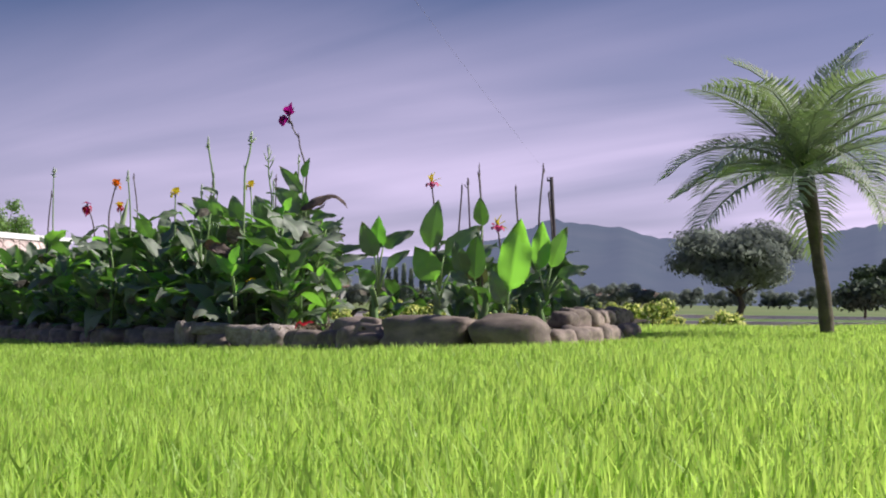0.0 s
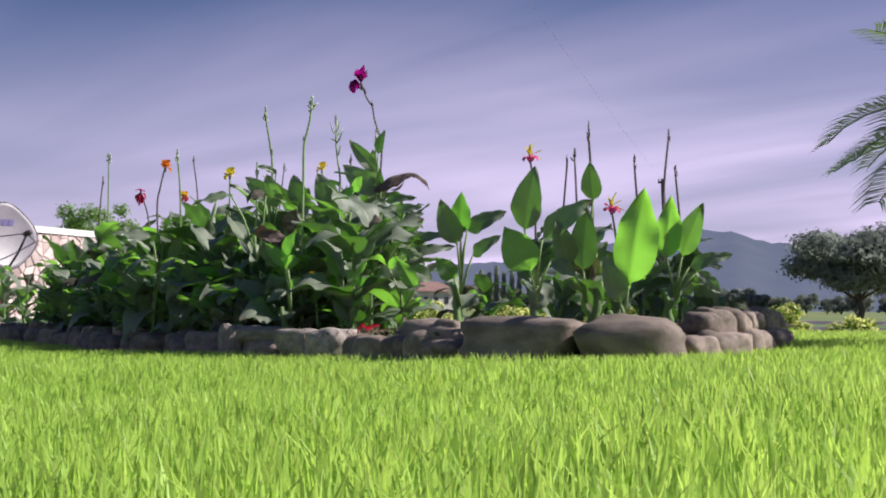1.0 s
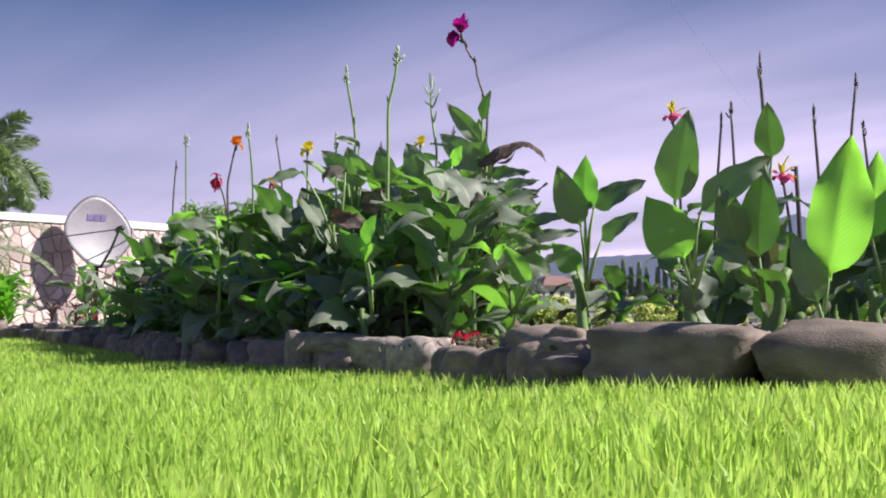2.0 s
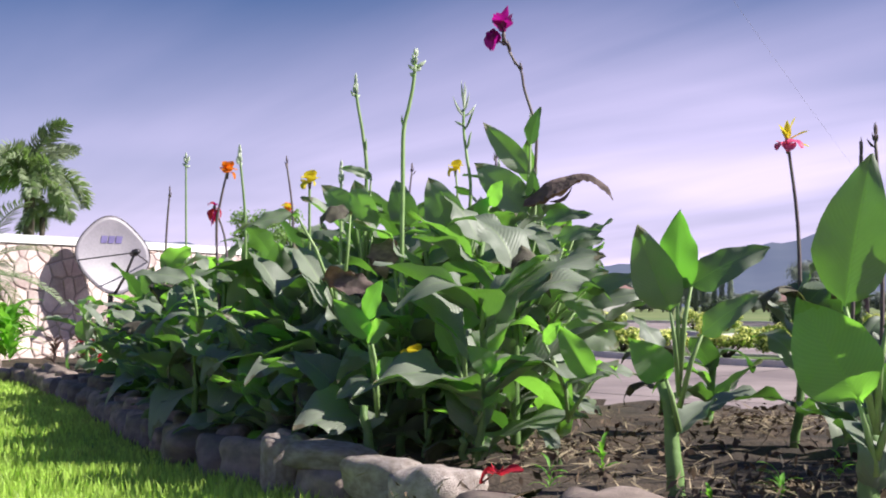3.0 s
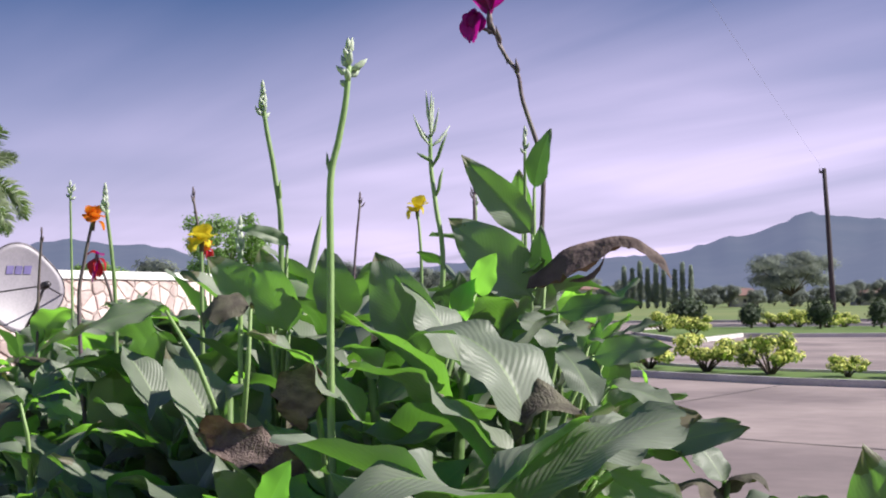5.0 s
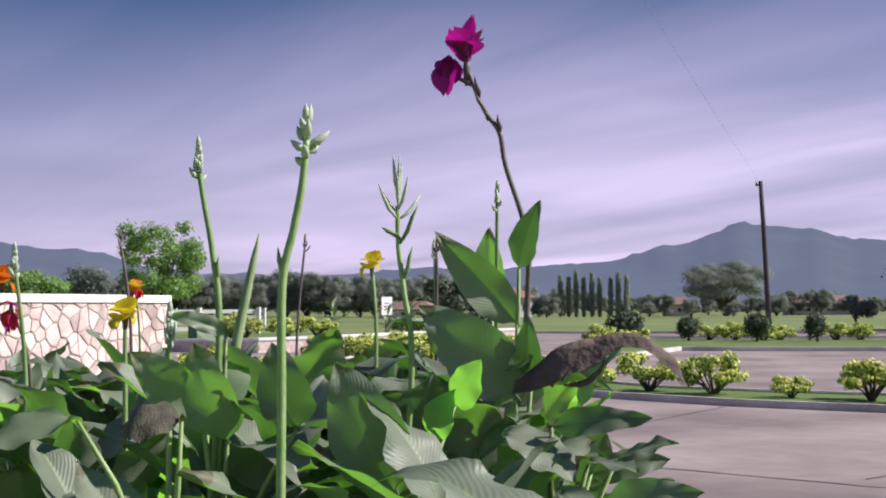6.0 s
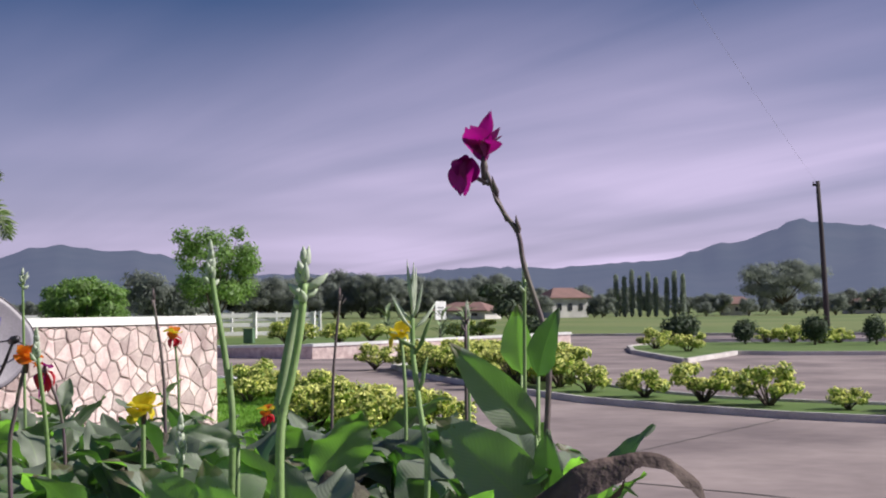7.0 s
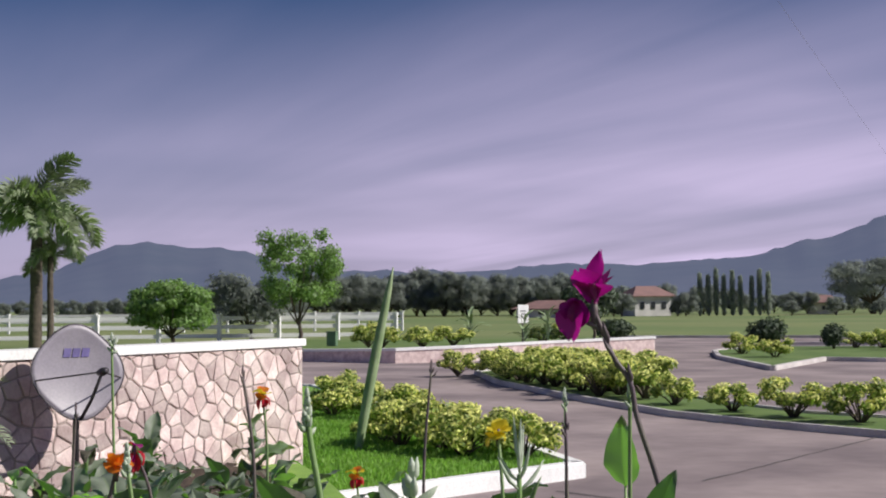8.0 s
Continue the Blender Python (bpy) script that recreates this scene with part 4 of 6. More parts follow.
canna(-3.06, 8.50, 0.80, "pale", (-3.08, 8.48, 1.25), 10, 0.24, 21)
canna(-2.17, 6.92, 0.74, "orange", (-2.125, 6.90, 1.03), 9, 0.24, 22, bend=[(-2.165, 6.90, 0.80), (-2.15, 6.90, 0.92)])
canna(-2.58, 7.82, 0.76, "red", (-2.60, 7.80, 0.965), 9, 0.24, 23)
canna(-2.40, 9.05, 0.55, "redyellow", (-2.38, 9.03, 0.74), 8, 0.24, 24)
canna(-2.95, 8.0, 0.80, "dark", (-2.92, 8.0, 1.05), 7, 0.3, 25)
canna(-0.10, 5.84, 0.66, "pink", (-0.115, 5.82, 0.955), 9, 0.24, 26)
canna(0.19, 4.54, 0.60, "dark", (0.183, 4.524, 0.885), 8, 0.24, 27)
canna(0.47, 5.57, 0.66, "dark", (0.464, 5.55, 1.0), 8, 0.24, 28)
canna(0.52, 5.72, 0.60, "dark", (0.495, 5.70, 0.87), 7, 0.24, 29)
canna(0.07, 5.62, 0.50, "dark", (0.086, 5.60, 0.93), 5, 0.2, 46)
canna(0.04, 5.64, 0.50, "dark", (0.055, 5.60, 0.89), 4, 0.2, 47)

canna(-1.07, 7.20, 0.74, "none", None, 7, 0.24, 33, own=[((-1.06, 7.18, 0.98), (-1.06, 7.12, 1.13), 0.075, 0)])
canna(-1.22, 7.30, 0.74, "dark", (-1.21, 7.28, 1.10), 7, 0.24, 34)
canna(-1.34, 7.85, 0.70, "pale", (-1.33, 7.83, 1.12), 7, 0.24, 35)
canna(-1.02, 7.03, 0.74, "pale", (-1.02, 7.01, 1.20), 6, 0.24, 36)
canna(-1.42, 6.17, 0.70, "pale", (-1.41, 6.15, 0.93), 7, 0.24, 37)
canna(-0.99, 5.62, 0.34, "yellow", (-1.0, 5.555, 0.42), 3, 0.16, 38)
canna(0.30, 5.45, 0.55, "pink", (0.24, 5.42, 0.71), 6, 0.22, 39)
canna(0.36, 5.3, 0.55, "dark", (0.33, 5.28, 0.86), 5, 0.22, 40)

# the crowd of leafy ones that fills the clump
def inside(x, y, poly):
    hit = False
    for (x0, y0), (x1, y1) in zip(poly, poly[1:] + poly[:1]):
        if (y0 > y) != (y1 > y) and x < (x1 - x0) * (y - y0) / (y1 - y0) + x0:
            hit = not hit
    return hit


CLUMP = [(-0.72, 5.3), (-0.92, 5.35), (-1.36, 5.72), (-1.92, 6.34), (-2.70, 7.42), (-3.75, 9.05), (-3.5, 9.5), (-2.7, 9.2), (-1.7, 8.3), (-0.85, 7.2)]


def slope(x, y):
    """Height of the leaf mass: low along the lawn side, tallest well inside the clump."""
    inward = ((x + 0.95) * 3.8 + (y - 5.15) * 3.05) / 4.87
    return float(np.interp(y, [5.2, 6.3, 7.5, 9.5], [0.72, 0.85, 0.82, 0.66]) * np.interp(inward, [0.16, 0.30, 0.45], [0.52, 0.95, 1.0]))


gx = -4.0
seed = 100
while gx < -0.5:
    gy = 5.4
    while gy < 9.8:
        px, py = gx + RNG.uniform(-0.08, 0.08), gy + RNG.uniform(-0.08, 0.08)
        if inside(px, py, CLUMP):
            seed += 1
            canna(px, py, slope(px, py) + RNG.uniform(-0.07, 0.05), "none", None, 14, RNG.uniform(0.23, 0.32), seed, low=0.04, dry=1 if RNG.random() < 0.22 else 0)
        gy += 0.225
    gx += 0.225
# broad leaves on the sunny flank of the clump, and a young bright plant at its foot
canna(-0.80, 5.84, 0.46, "none", None, 5, 0.22, 41, thick=0.014,
      own=[((-0.685, 5.77, 0.568), (-0.546, 5.72, 0.499), 0.085, 3), ((-0.846, 5.77, 0.588), (-0.69, 5.70, 0.504), 0.07, 3), ((-0.62, 5.78, 0.58), (-0.469, 5.74, 0.628), 0.05, 1), ((-0.675, 5.82, 0.677), (-0.565, 5.76, 0.656), 0.055, 3),
           ((-0.70, 5.82, 0.72), (-0.58, 5.78, 0.742), 0.045, 1), ((-0.75, 5.82, 0.735), (-0.675, 5.73, 0.66), 0.07, 3)])
canna(-0.88, 5.66, 0.40, "none", None, 4, 0.2, 42, thick=0.013, own=[((-0.944, 5.68, 0.478), (-0.856, 5.60, 0.585), 0.08, 6)])
canna(-0.84, 5.45, 0.34, "none", None, 1, 0.14, 48, thick=0.011, own=[((-0.854, 5.42, 0.423), (-0.889, 5.37, 0.512), 0.05, 5), ((-0.762, 5.42, 0.392), (-0.813, 5.37, 0.452), 0.055, 6), ((-0.773, 5.42, 0.39), (-0.677, 5.38, 0.428), 0.045, 5), ((-0.842, 5.44, 0.491), (-0.761, 5.40, 0.576), 0.06, 6), ((-0.78, 5.40, 0.30), (-0.866, 5.36, 0.389), 0.045, 5)])
canna(-0.60, 5.47, 0.32, "none", None, 1, 0.14, 49, thick=0.011, own=[((-0.534, 5.42, 0.372), (-0.604, 5.38, 0.495), 0.065, 5), ((-0.649, 5.42, 0.461), (-0.604, 5.38, 0.506), 0.04, 5), ((-0.60, 5.43, 0.36), (-0.50, 5.39, 0.40), 0.05, 3)])
canna(-1.06, 5.46, 0.40, "none", None, 1, 0.13, 43, thick=0.014, low=0.3, own=[((-1.087, 5.45, 0.47), (-1.013, 5.40, 0.496), 0.06, 6), ((-1.09, 5.45, 0.51), (-1.037, 5.40, 0.60), 0.06, 5), ((-1.07, 5.45, 0.46), (-1.15, 5.40, 0.553), 0.055, 5), ((-1.07, 5.45, 0.37), (-1.15, 5.41, 0.329), 0.06, 3), ((-1.06, 5.45, 0.38), (-1.01, 5.41, 0.42), 0.045, 5)])
canna(-1.95, 6.32, 0.55, "none", None, 5, 0.24, 44, own=[((-1.947, 6.28, 0.611), (-2.138, 6.22, 0.654), 0.08, 3), ((-1.84, 6.05, 0.41), (-1.735, 5.95, 0.486), 0.06, 3)])
canna(-1.36, 6.02, 0.74, "none", None, 5, 0.24, 45, own=[((-1.31, 5.97, 0.80), (-1.43, 5.90, 0.79), 0.07, 4), ((-1.47, 5.97, 0.80), (-1.64, 5.90, 0.765), 0.06, 3)])
# right-hand group: upright broad leaves
canna(0.04, 4.24, 0.50, "none", None, 1, 0.16, 301, spread=0.5, thick=0.017, own=[((0.0, 4.22, 0.54), (0.03, 4.16, 0.73), 0.096, 0), ((0.05, 4.23, 0.52), (0.2, 4.2, 0.65), 0.078, 1), ((0.02, 4.23, 0.42), (-0.05, 4.15, 0.55), 0.111, 6), ((0.08, 4.24, 0.46), (0.17, 4.2, 0.41), 0.048, 2)])
canna(0.19, 4.27, 0.50, "none", None, 1, 0.16, 302, spread=0.5, thick=0.017, own=[((0.21, 4.26, 0.64), (0.2, 4.2, 0.75), 0.063, 0), ((0.18, 4.26, 0.42), (0.19, 4.2, 0.61), 0.087, 0), ((0.14, 4.25, 0.44), (0.1, 4.18, 0.57), 0.075, 1)])
canna(0.31, 4.10, 0.40, "none", None, 1, 0.16, 303, spread=0.5, thick=0.017, own=[((0.32, 4.09, 0.37), (0.36, 4.03, 0.65), 0.130, 5), ((0.3, 4.08, 0.32), (0.25, 4.02, 0.46), 0.064, 1)])
canna(0.47, 4.62, 0.48, "none", None, 1, 0.16, 304, spread=0.5, thick=0.017, own=[((0.44, 4.6, 0.47), (0.45, 4.53, 0.67), 0.084, 5), ((0.49, 4.61, 0.48), (0.55, 4.55, 0.65), 0.081, 0), ((0.51, 4.61, 0.45), (0.65, 4.58, 0.5), 0.052, 1), ((0.54, 4.62, 0.44), (0.63, 4.58, 0.36), 0.045, 2)])
canna(-0.29, 4.94, 0.50, "none", None, 1, 0.16, 305, spread=0.5, thick=0.017, own=[((-0.3, 4.91, 0.53), (-0.35, 4.82, 0.68), 0.087, 0), ((-0.29, 4.91, 0.57), (-0.28, 4.83, 0.71), 0.076, 5), ((-0.27, 4.91, 0.58), (-0.13, 4.87, 0.66), 0.069, 1), ((-0.25, 4.92, 0.49), (-0.15, 4.87, 0.57), 0.054, 1), ((-0.31, 4.91, 0.41), (-0.36, 4.83, 0.48), 0.072, 6)])
for i, (px, py, top, n, s) in enumerate([(0.62, 4.95, 0.42, 5, 0.17), (0.28, 5.0, 0.52, 6, 0.2), (0.05, 4.9, 0.46, 6, 0.2), (0.4, 5.9, 0.52, 6, 0.2), (-0.35, 6.3, 0.48, 6, 0.2), (-0.55, 6.9, 0.5, 6, 0.2)]):
    canna(px, py, top, "none", None, n, s, 320 + i, spread=0.7, low=0.25, thick=0.015)

for i, (px, py) in enumerate([(-3.7, 10.2), (-4.1, 10.7), (-4.5, 11.3), (-4.9, 12.0), (-4.3, 9.9), (-4.9, 10.8), (-5.3, 12.6), (-3.2, 10.0), (-2.8, 10.3), (-4.7, 13.1), (-2.5, 9.75), (-1.95, 9.2), (-4.0, 11.2), (-4.3, 10.4), (-4.6, 10.2), (-3.4, 10.6), (-5.0, 11.4), (-3.5, 11.2)]):
    canna(px, py, RNG.uniform(0.44, 0.66), "none", None, 10, 0.25, 340 + i, low=0.05)

# ---------------------------------------------------------------- bed: soil and edging rocks
EDGE = [(0.84, 5.3), (0.78, 5.05), (0.70, 4.75), (0.50, 3.86), (0.10, 3.95), (-0.30, 4.27), (-0.70, 4.92), (-1.22, 5.44), (-1.76, 6.02), (-2.78, 7.35), (-3.34, 8.15), (-4.85, 10.0), (-5.5, 10.3), (-6.8, 10.2), (-8.2, 9.4)]
BACK = [(-8.6, 9.8), (-7.2, 11.7), (-6.4, 13.0), (-5.6, 14.6), (-5.0, 14.2), (-3.9, 12.4), (-2.4, 10.3), (-1.4, 8.8), (-0.76, 7.6), (0.2, 7.35), (1.2, 7.0)]


def soil_bed():
    poly = EDGE + BACK
    step, verts, faces, index = 0.11, [], [], {}
    for i in range(-80, 14):
        for j in range(34, 135):
            x, y = i * step, j * step
            if inside(x, y, poly):
                index[i, j] = len(verts)
                verts.append((x, y, bed_z(x) + 0.035 * noise.noise((x * 5, y * 5, 0)) + 0.02 * noise.noise((x * 17, y * 17, 4))))
    for (i, j), a in index.items():
        q = [(i, j), (i + 1, j), (i + 1, j + 1), (i, j + 1)]
        if all(k in index for k in q):
            faces.append(tuple(index[k] for k in q))
    return tagged(new("soil", mesh_of("soil", verts, faces, M_SOIL)), "dark clotted soil of the flower bed", "soil", "", "structure")


soil_bed()


def rock_mesh(seed, blocky, mat):
    """A broken field stone: a lopsided block with knocked-off edges and an uneven skin."""
    rng = random.Random(int(seed * 10) + 3)
    bm = bmesh.new()
    bmesh.ops.create_cube(bm, size=0.96)
    for v in bm.verts:
        v.co += Vector((rng.uniform(-.16, .12) * math.copysign(1, v.co.x), rng.uniform(-.16, .12) * math.copysign(1, v.co.y), rng.uniform(-.17, .08) * math.copysign(1, v.co.z)))
    bmesh.ops.bevel(bm, geom=bm.edges[:], offset=0.36 - 0.15 * blocky, segments=3, affect="EDGES", profile=0.5)
    bmesh.ops.subdivide_edges(bm, edges=[e for e in bm.edges if e.calc_length() > 0.3], cuts=2, use_grid_fill=True)
    bmesh.ops.triangulate(bm, faces=bm.faces[:])
    for v in bm.verts:
        n = v.co.normalized()
        v.co += n * (0.12 * noise.noise(v.co * 2.1 + Vector((seed, 0, 0))) + 0.03 * noise.noise(v.co * 6 + Vector((0, seed, 0))))
    bmesh.ops.recalc_face_normals(bm, faces=bm.faces[:])
    me = bpy.data.meshes.new("rock")
    bm.to_mesh(me)
    bm.free()
    me.materials.append(mat)
    me.polygons.foreach_set("use_smooth", [True] * len(me.polygons))
    return me


ROCKS = [rock_mesh(s * 3.7, q, M_ROCK) for s, q in enumerate((0.9, 0.25, 1.0, 0.7, 0.95, 0.6, 1.0))]
SLABS = [rock_mesh(s * 2.9 + 40, q, M_SLAB) for s, q in enumerate((0.9, 1.0, 0.6, 0.8))]


def rock(x, y, z, sx, sy, sz, turn=0.0, kind=0, label="rounded brown boulder edging the flower bed"):
    ob = new("rock", ROCKS[kind % 7])
    ob.matrix_basis = Matrix.Translation((x, y, z)) @ Matrix.Rotation(turn, 4, "Z") @ Matrix.Diagonal((sx, sy, sz, 1))
    return tagged(ob, label, "rock", "rocks edging the bed")


def pale_slab(x, y, z, sx, sy, sz, turn, kind):
    ob = new("rock", SLABS[kind])
    ob.matrix_basis = Matrix.Translation((x, y, z)) @ Matrix.Rotation(turn, 4, "Z") @ Matrix.Diagonal((sx, sy, sz, 1))
    return tagged(ob, "pale broken stone slab edging the flower bed", "rock", "rocks edging the bed")


s, total = 0.0, line_length(EDGE)
k = 0
while s < total - 0.1:
    p, d = along(EDGE, s)
    ln = RNG.uniform(0.11, 0.30)
    if s < 2.2 or -1.36 < p.x < -0.62 and p.y < 5.6:
        s += 0.1
        continue
    rock(p.x + d.x * ln / 2, p.y + d.y * ln / 2, lawn_z(p.x) + 0.04, ln * 1.12, RNG.uniform(0.14, 0.19), RNG.uniform(0.11, 0.16), math.atan2(d.y, d.x) + RNG.uniform(-0.3, 0.3), k)
    if k % 2:
        rock(p.x + 0.05 * d.y, p.y - 0.05 * d.x, lawn_z(p.x) + 0.09, RNG.uniform(0.09, 0.16), 0.13, RNG.uniform(0.09, 0.13), RNG.uniform(0, 3), k + 3)
    s += ln * 0.93
    k += 1
pale_slab(-1.31, 5.47, 0.135, 0.10, 0.13, 0.17, 0.4, 0)
pale_slab(-1.14, 5.36, 0.185, 0.24, 0.14, 0.075, -0.5, 1)
rock(-1.12, 5.34, 0.11, 0.24, 0.15, 0.14, -0.7, 4)
pale_slab(-0.93, 5.16, 0.165, 0.21, 0.15, 0.12, -0.75, 3)
pale_slab(-0.76, 4.98, 0.155, 0.20, 0.17, 0.15, -0.8, 2)
rock(0.34, 3.93, 0.212, 0.36, 0.22, 0.165, -0.18, 1, "large smooth boulder at the corner of the bed")
rock(0.02, 4.06, 0.205, 0.40, 0.22, 0.17, -0.5, 2)
rock(-0.26, 4.32, 0.19, 0.34, 0.2, 0.16, -0.75, 4)
for i in range(11):
    f = i / 10
    x, y = 0.52 + 0.36 * f ** 0.8, 4.08 + 1.35 * f
    rock(x, y, lawn_z(x) + 0.04, RNG.uniform(0.11, 0.15), 0.13, RNG.uniform(0.10, 0.125), RNG.uniform(0.5, 1.8), i, "squarish pinkish stone in the bed's corner edging")
    if i:
        rock(x - 0.03, y + 0.05, lawn_z(x) + 0.118, RNG.uniform(0.09, 0.125), 0.11, RNG.uniform(0.075, 0.10), RNG.uniform(0.3, 2.2), i + 2, "squarish pinkish stone in the bed's corner edging")

# ---------------------------------------------------------------- grass blades


def grass(name, regions, seed, label, level=None, mat=None):
    rs = np.random.RandomState(seed)
    allv = []
    for (x0, x1, y0, y1), density, height, width in regions:
        n = int((x1 - x0) * (y1 - y0) * density)
        x, y = rs.uniform(x0, x1, n), rs.uniform(y0, y1, n)
        keep = np.array([not inside(a, b, EDGE + BACK) if level is None else inside(a, b, WEDGE) for a, b in zip(x, y)])
        x, y = x[keep], y[keep]
        n = len(x)
        patch = np.array([0.85 + 0.35 * noise.noise((a * 2.2, b * 2.2, 1)) for a, b in zip(x, y)])
        h = height * rs.uniform(0.55, 1.2, n) * patch
        a = rs.uniform(0, 2 * np.pi, n)
        lean = np.abs(rs.normal(0, 0.30, n)) * h
        la = rs.uniform(0, 2 * np.pi, n)
        w = width * rs.uniform(0.6, 1.3, n) / 2
        dx, dy = np.cos(a) * w, np.sin(a) * w
        lx, ly = np.cos(la) * lean, np.sin(la) * lean
        z0 = np.interp(x, [-8, -5, -2.5, -0.9, 0.5, 3.0], [0.0, 0.02, 0.04, 0.09, 0.15, 0.19]) - 0.004
        if level is not None:
            z0 = np.full(n, level - 0.004)
        rows = [(x - dx, y - dy, z0), (x + dx, y + dy, z0),
                (x + dx * .8 + lx * .35, y + dy * .8 + ly * .35, z0 + h * .6), (x - dx * .8 + lx * .35, y - dy * .8 + ly * .35, z0 + h * .6), (x + lx, y + ly, z0 + h)]
        allv.append(np.stack([np.stack(r, -1) for r in rows], 1))
    v = np.concatenate(allv)
    n = len(v)
    me = bpy.data.meshes.new(name)
    me.vertices.add(5 * n)
    me.vertices.foreach_set("co", v.reshape(-1).astype(np.float32))
    idx = (np.arange(n)[:, None] * 5 + np.array([0, 1, 2, 3, 3, 2, 4])).reshape(-1)
    me.loops.add(7 * n)
    me.loops.foreach_set("vertex_index", idx.astype(np.int32))
    me.polygons.add(2 * n)
    start = (np.arange(n)[:, None] * 7 + np.array([0, 4])).reshape(-1)
    me.polygons.foreach_set("loop_start", start.astype(np.int32))
    me.update(calc_edges=True)
    me.validate()
    me.materials.append(mat or M_BLADE)
    return tagged(new(name, me), label, "grass", "", "stuff")


grass("grass", [((-1.0, 1.5, -0.75, 0.6), 13000, 0.075, 0.0048), ((-1.6, 1.7, 0.6, 2.0), 10000, 0.070, 0.0050), ((-2.2, 2.2, 2.0, 3.9), 7500, 0.060, 0.0058), ((-3.2, 2.6, 3.9, 6.0), 5000, 0.05, 0.007), ((-6.5, -2.0, 5.0, 10.2), 2600, 0.045, 0.010), ((0.6, 5.0, 5.0, 8.4), 2200, 0.045, 0.010)], 3, "dense bright green lawn grass blades")

grass("grass_border", [((-9.5, -3.3, 14.6, 24.5), 1100, 0.065, 0.016)], 4, "short green grass of the lawn border behind the wall", WEDGE_Z, M_BLADE_BORDER)

# ---------------------------------------------------------------- leaf clouds, shrubs, trees


def leaf_cloud(name, blobs, count, size, mat, seed, flat=0.5, shell=0.55):
    """Many small pointed leaves strewn through a set of lobes (x, y, z, rx, ry, rz); one mesh."""
    rs = np.random.RandomState(seed)
    vol = np.array([b[3] * b[4] * b[5] for b in blobs]) ** 0.67
    which = rs.choice(len(blobs), count, p=vol / vol.sum())
    b = np.array(blobs)[which]
    d = rs.normal(size=(count, 3))
    d /= np.linalg.norm(d, axis=1)[:, None]
    r = (shell + (1 - shell) * rs.uniform(0, 1, count)) * rs.uniform(0.86, 1.12, count)
    c = b[:, :3] + d * b[:, 3:] * r[:, None]
    n = d + rs.normal(0, flat, (count, 3))
    n[:, 2] += 0.25
    n /= np.linalg.norm(n, axis=1)[:, None]
    t = np.cross(n, rs.normal(size=(count, 3)))
    t /= np.linalg.norm(t, axis=1)[:, None]
    q = np.cross(n, t)
    s = size * rs.uniform(0.6, 1.35, count)[:, None]
    v = np.stack([c - t * s, c + q * s * 0.45 + n * s * 0.12, c + t * s, c - q * s * 0.45 + n * s * 0.12], 1)
    me = bpy.data.meshes.new(name)
    me.vertices.add(4 * count)
    me.vertices.foreach_set("co", v.reshape(-1).astype(np.float32))
    me.loops.add(4 * count)
    me.loops.foreach_set("vertex_index", np.arange(4 * count, dtype=np.int32))
    me.polygons.add(count)
    me.polygons.foreach_set("loop_start", np.arange(0, 4 * count, 4, dtype=np.int32))
    me.update(calc_edges=True)
    me.materials.append(mat)
    return me


def shrub(seed, width, height, count, blossoms):
    """A low flowering shrub: forked stems, foliage, clusters of yellow blossom."""
    rng = random.Random(seed)
    root = thing("flowering_shrub", at(0, 0, -50), "low shrub covered in yellow-green blossom clusters", "shrub", "yellow shrubs")
    v, f = [], []
    lobes = []
    for k in range(13):
        a = k * 2.4 + rng.uniform(-0.3, 0.3)
        rr = width * (0.12 + 0.30 * math.sqrt(rng.random()))
        tip = Vector((math.cos(a) * rr, math.sin(a) * rr, height * rng.uniform(0.34, 0.86)))
        tv, tf = tube_data([(0, 0, -0.03), tip * 0.45 + Vector((0, 0, 0.03)), tip], [0.02, 0.013, 0.006], 5)
        f += [tuple(i + len(v) for i in q) for q in tf]
        v += tv
        s = rng.uniform(0.12, 0.19)
        lobes.append((tip.x, tip.y, tip.z, width * s, width * s, height * s * 1.1))
    put("branching_stem", mesh_of("branching_stem", v, f, M_BARK), root)
    put("foliage", leaf_cloud("foliage", lobes, int(count * 1.35), 0.050, M_SHRUB, seed, 0.7, 0.25), root)
    put("blossom", leaf_cloud("blossom", [(x, y, z + c * 0.25, a * 0.95, b * 0.95, c * 0.9) for x, y, z, a, b, c in lobes], int(blossoms * 1.2), 0.034, M_BLOSSOM, seed + 1, 0.5, 0.85), root, None, "yellow blossom clusters")
    return root


SHRUBS = [shrub(40, 1.0, 0.57, 620, 620), shrub(41, 0.95, 0.53, 560, 560), shrub(42, 1.15, 0.60, 800, 800)]


def plant_shrub(x, y, z, kind, size=1.0):
    return copy_thing(SHRUBS[kind % 3], at(x, y, z, RNG.uniform(0, 6.28), size * RNG.uniform(0.9, 1.1)))


ISLE_Z = LOT_Z + 0.05
for i, (x, y) in enumerate([(-9.2, 36.6), (-8.6, 35.0), (-8.0, 36.4), (-7.9, 33.6), (-7.2, 34.9), (-7.0, 32.2), (-6.4, 33.5), (-6.2, 31.2), (-5.7, 35.0), (-5.5, 32.5), (-5.3, 30.2), (-4.9, 31.6), (-4.9, 29.2), (-4.6, 30.9), (-4.3, 28.3), (-8.9, 35.8), (-8.3, 34.2), (-7.6, 35.6), (-7.5, 32.8), (-6.8, 34.2), (-6.6, 31.5), (-6.0, 32.4), (-5.8, 30.2), (-5.2, 28.8), (-4.9, 30.2)]):
    plant_shrub(x, y, ISLE_Z, 2 if i % 3 else 0, 1.12)
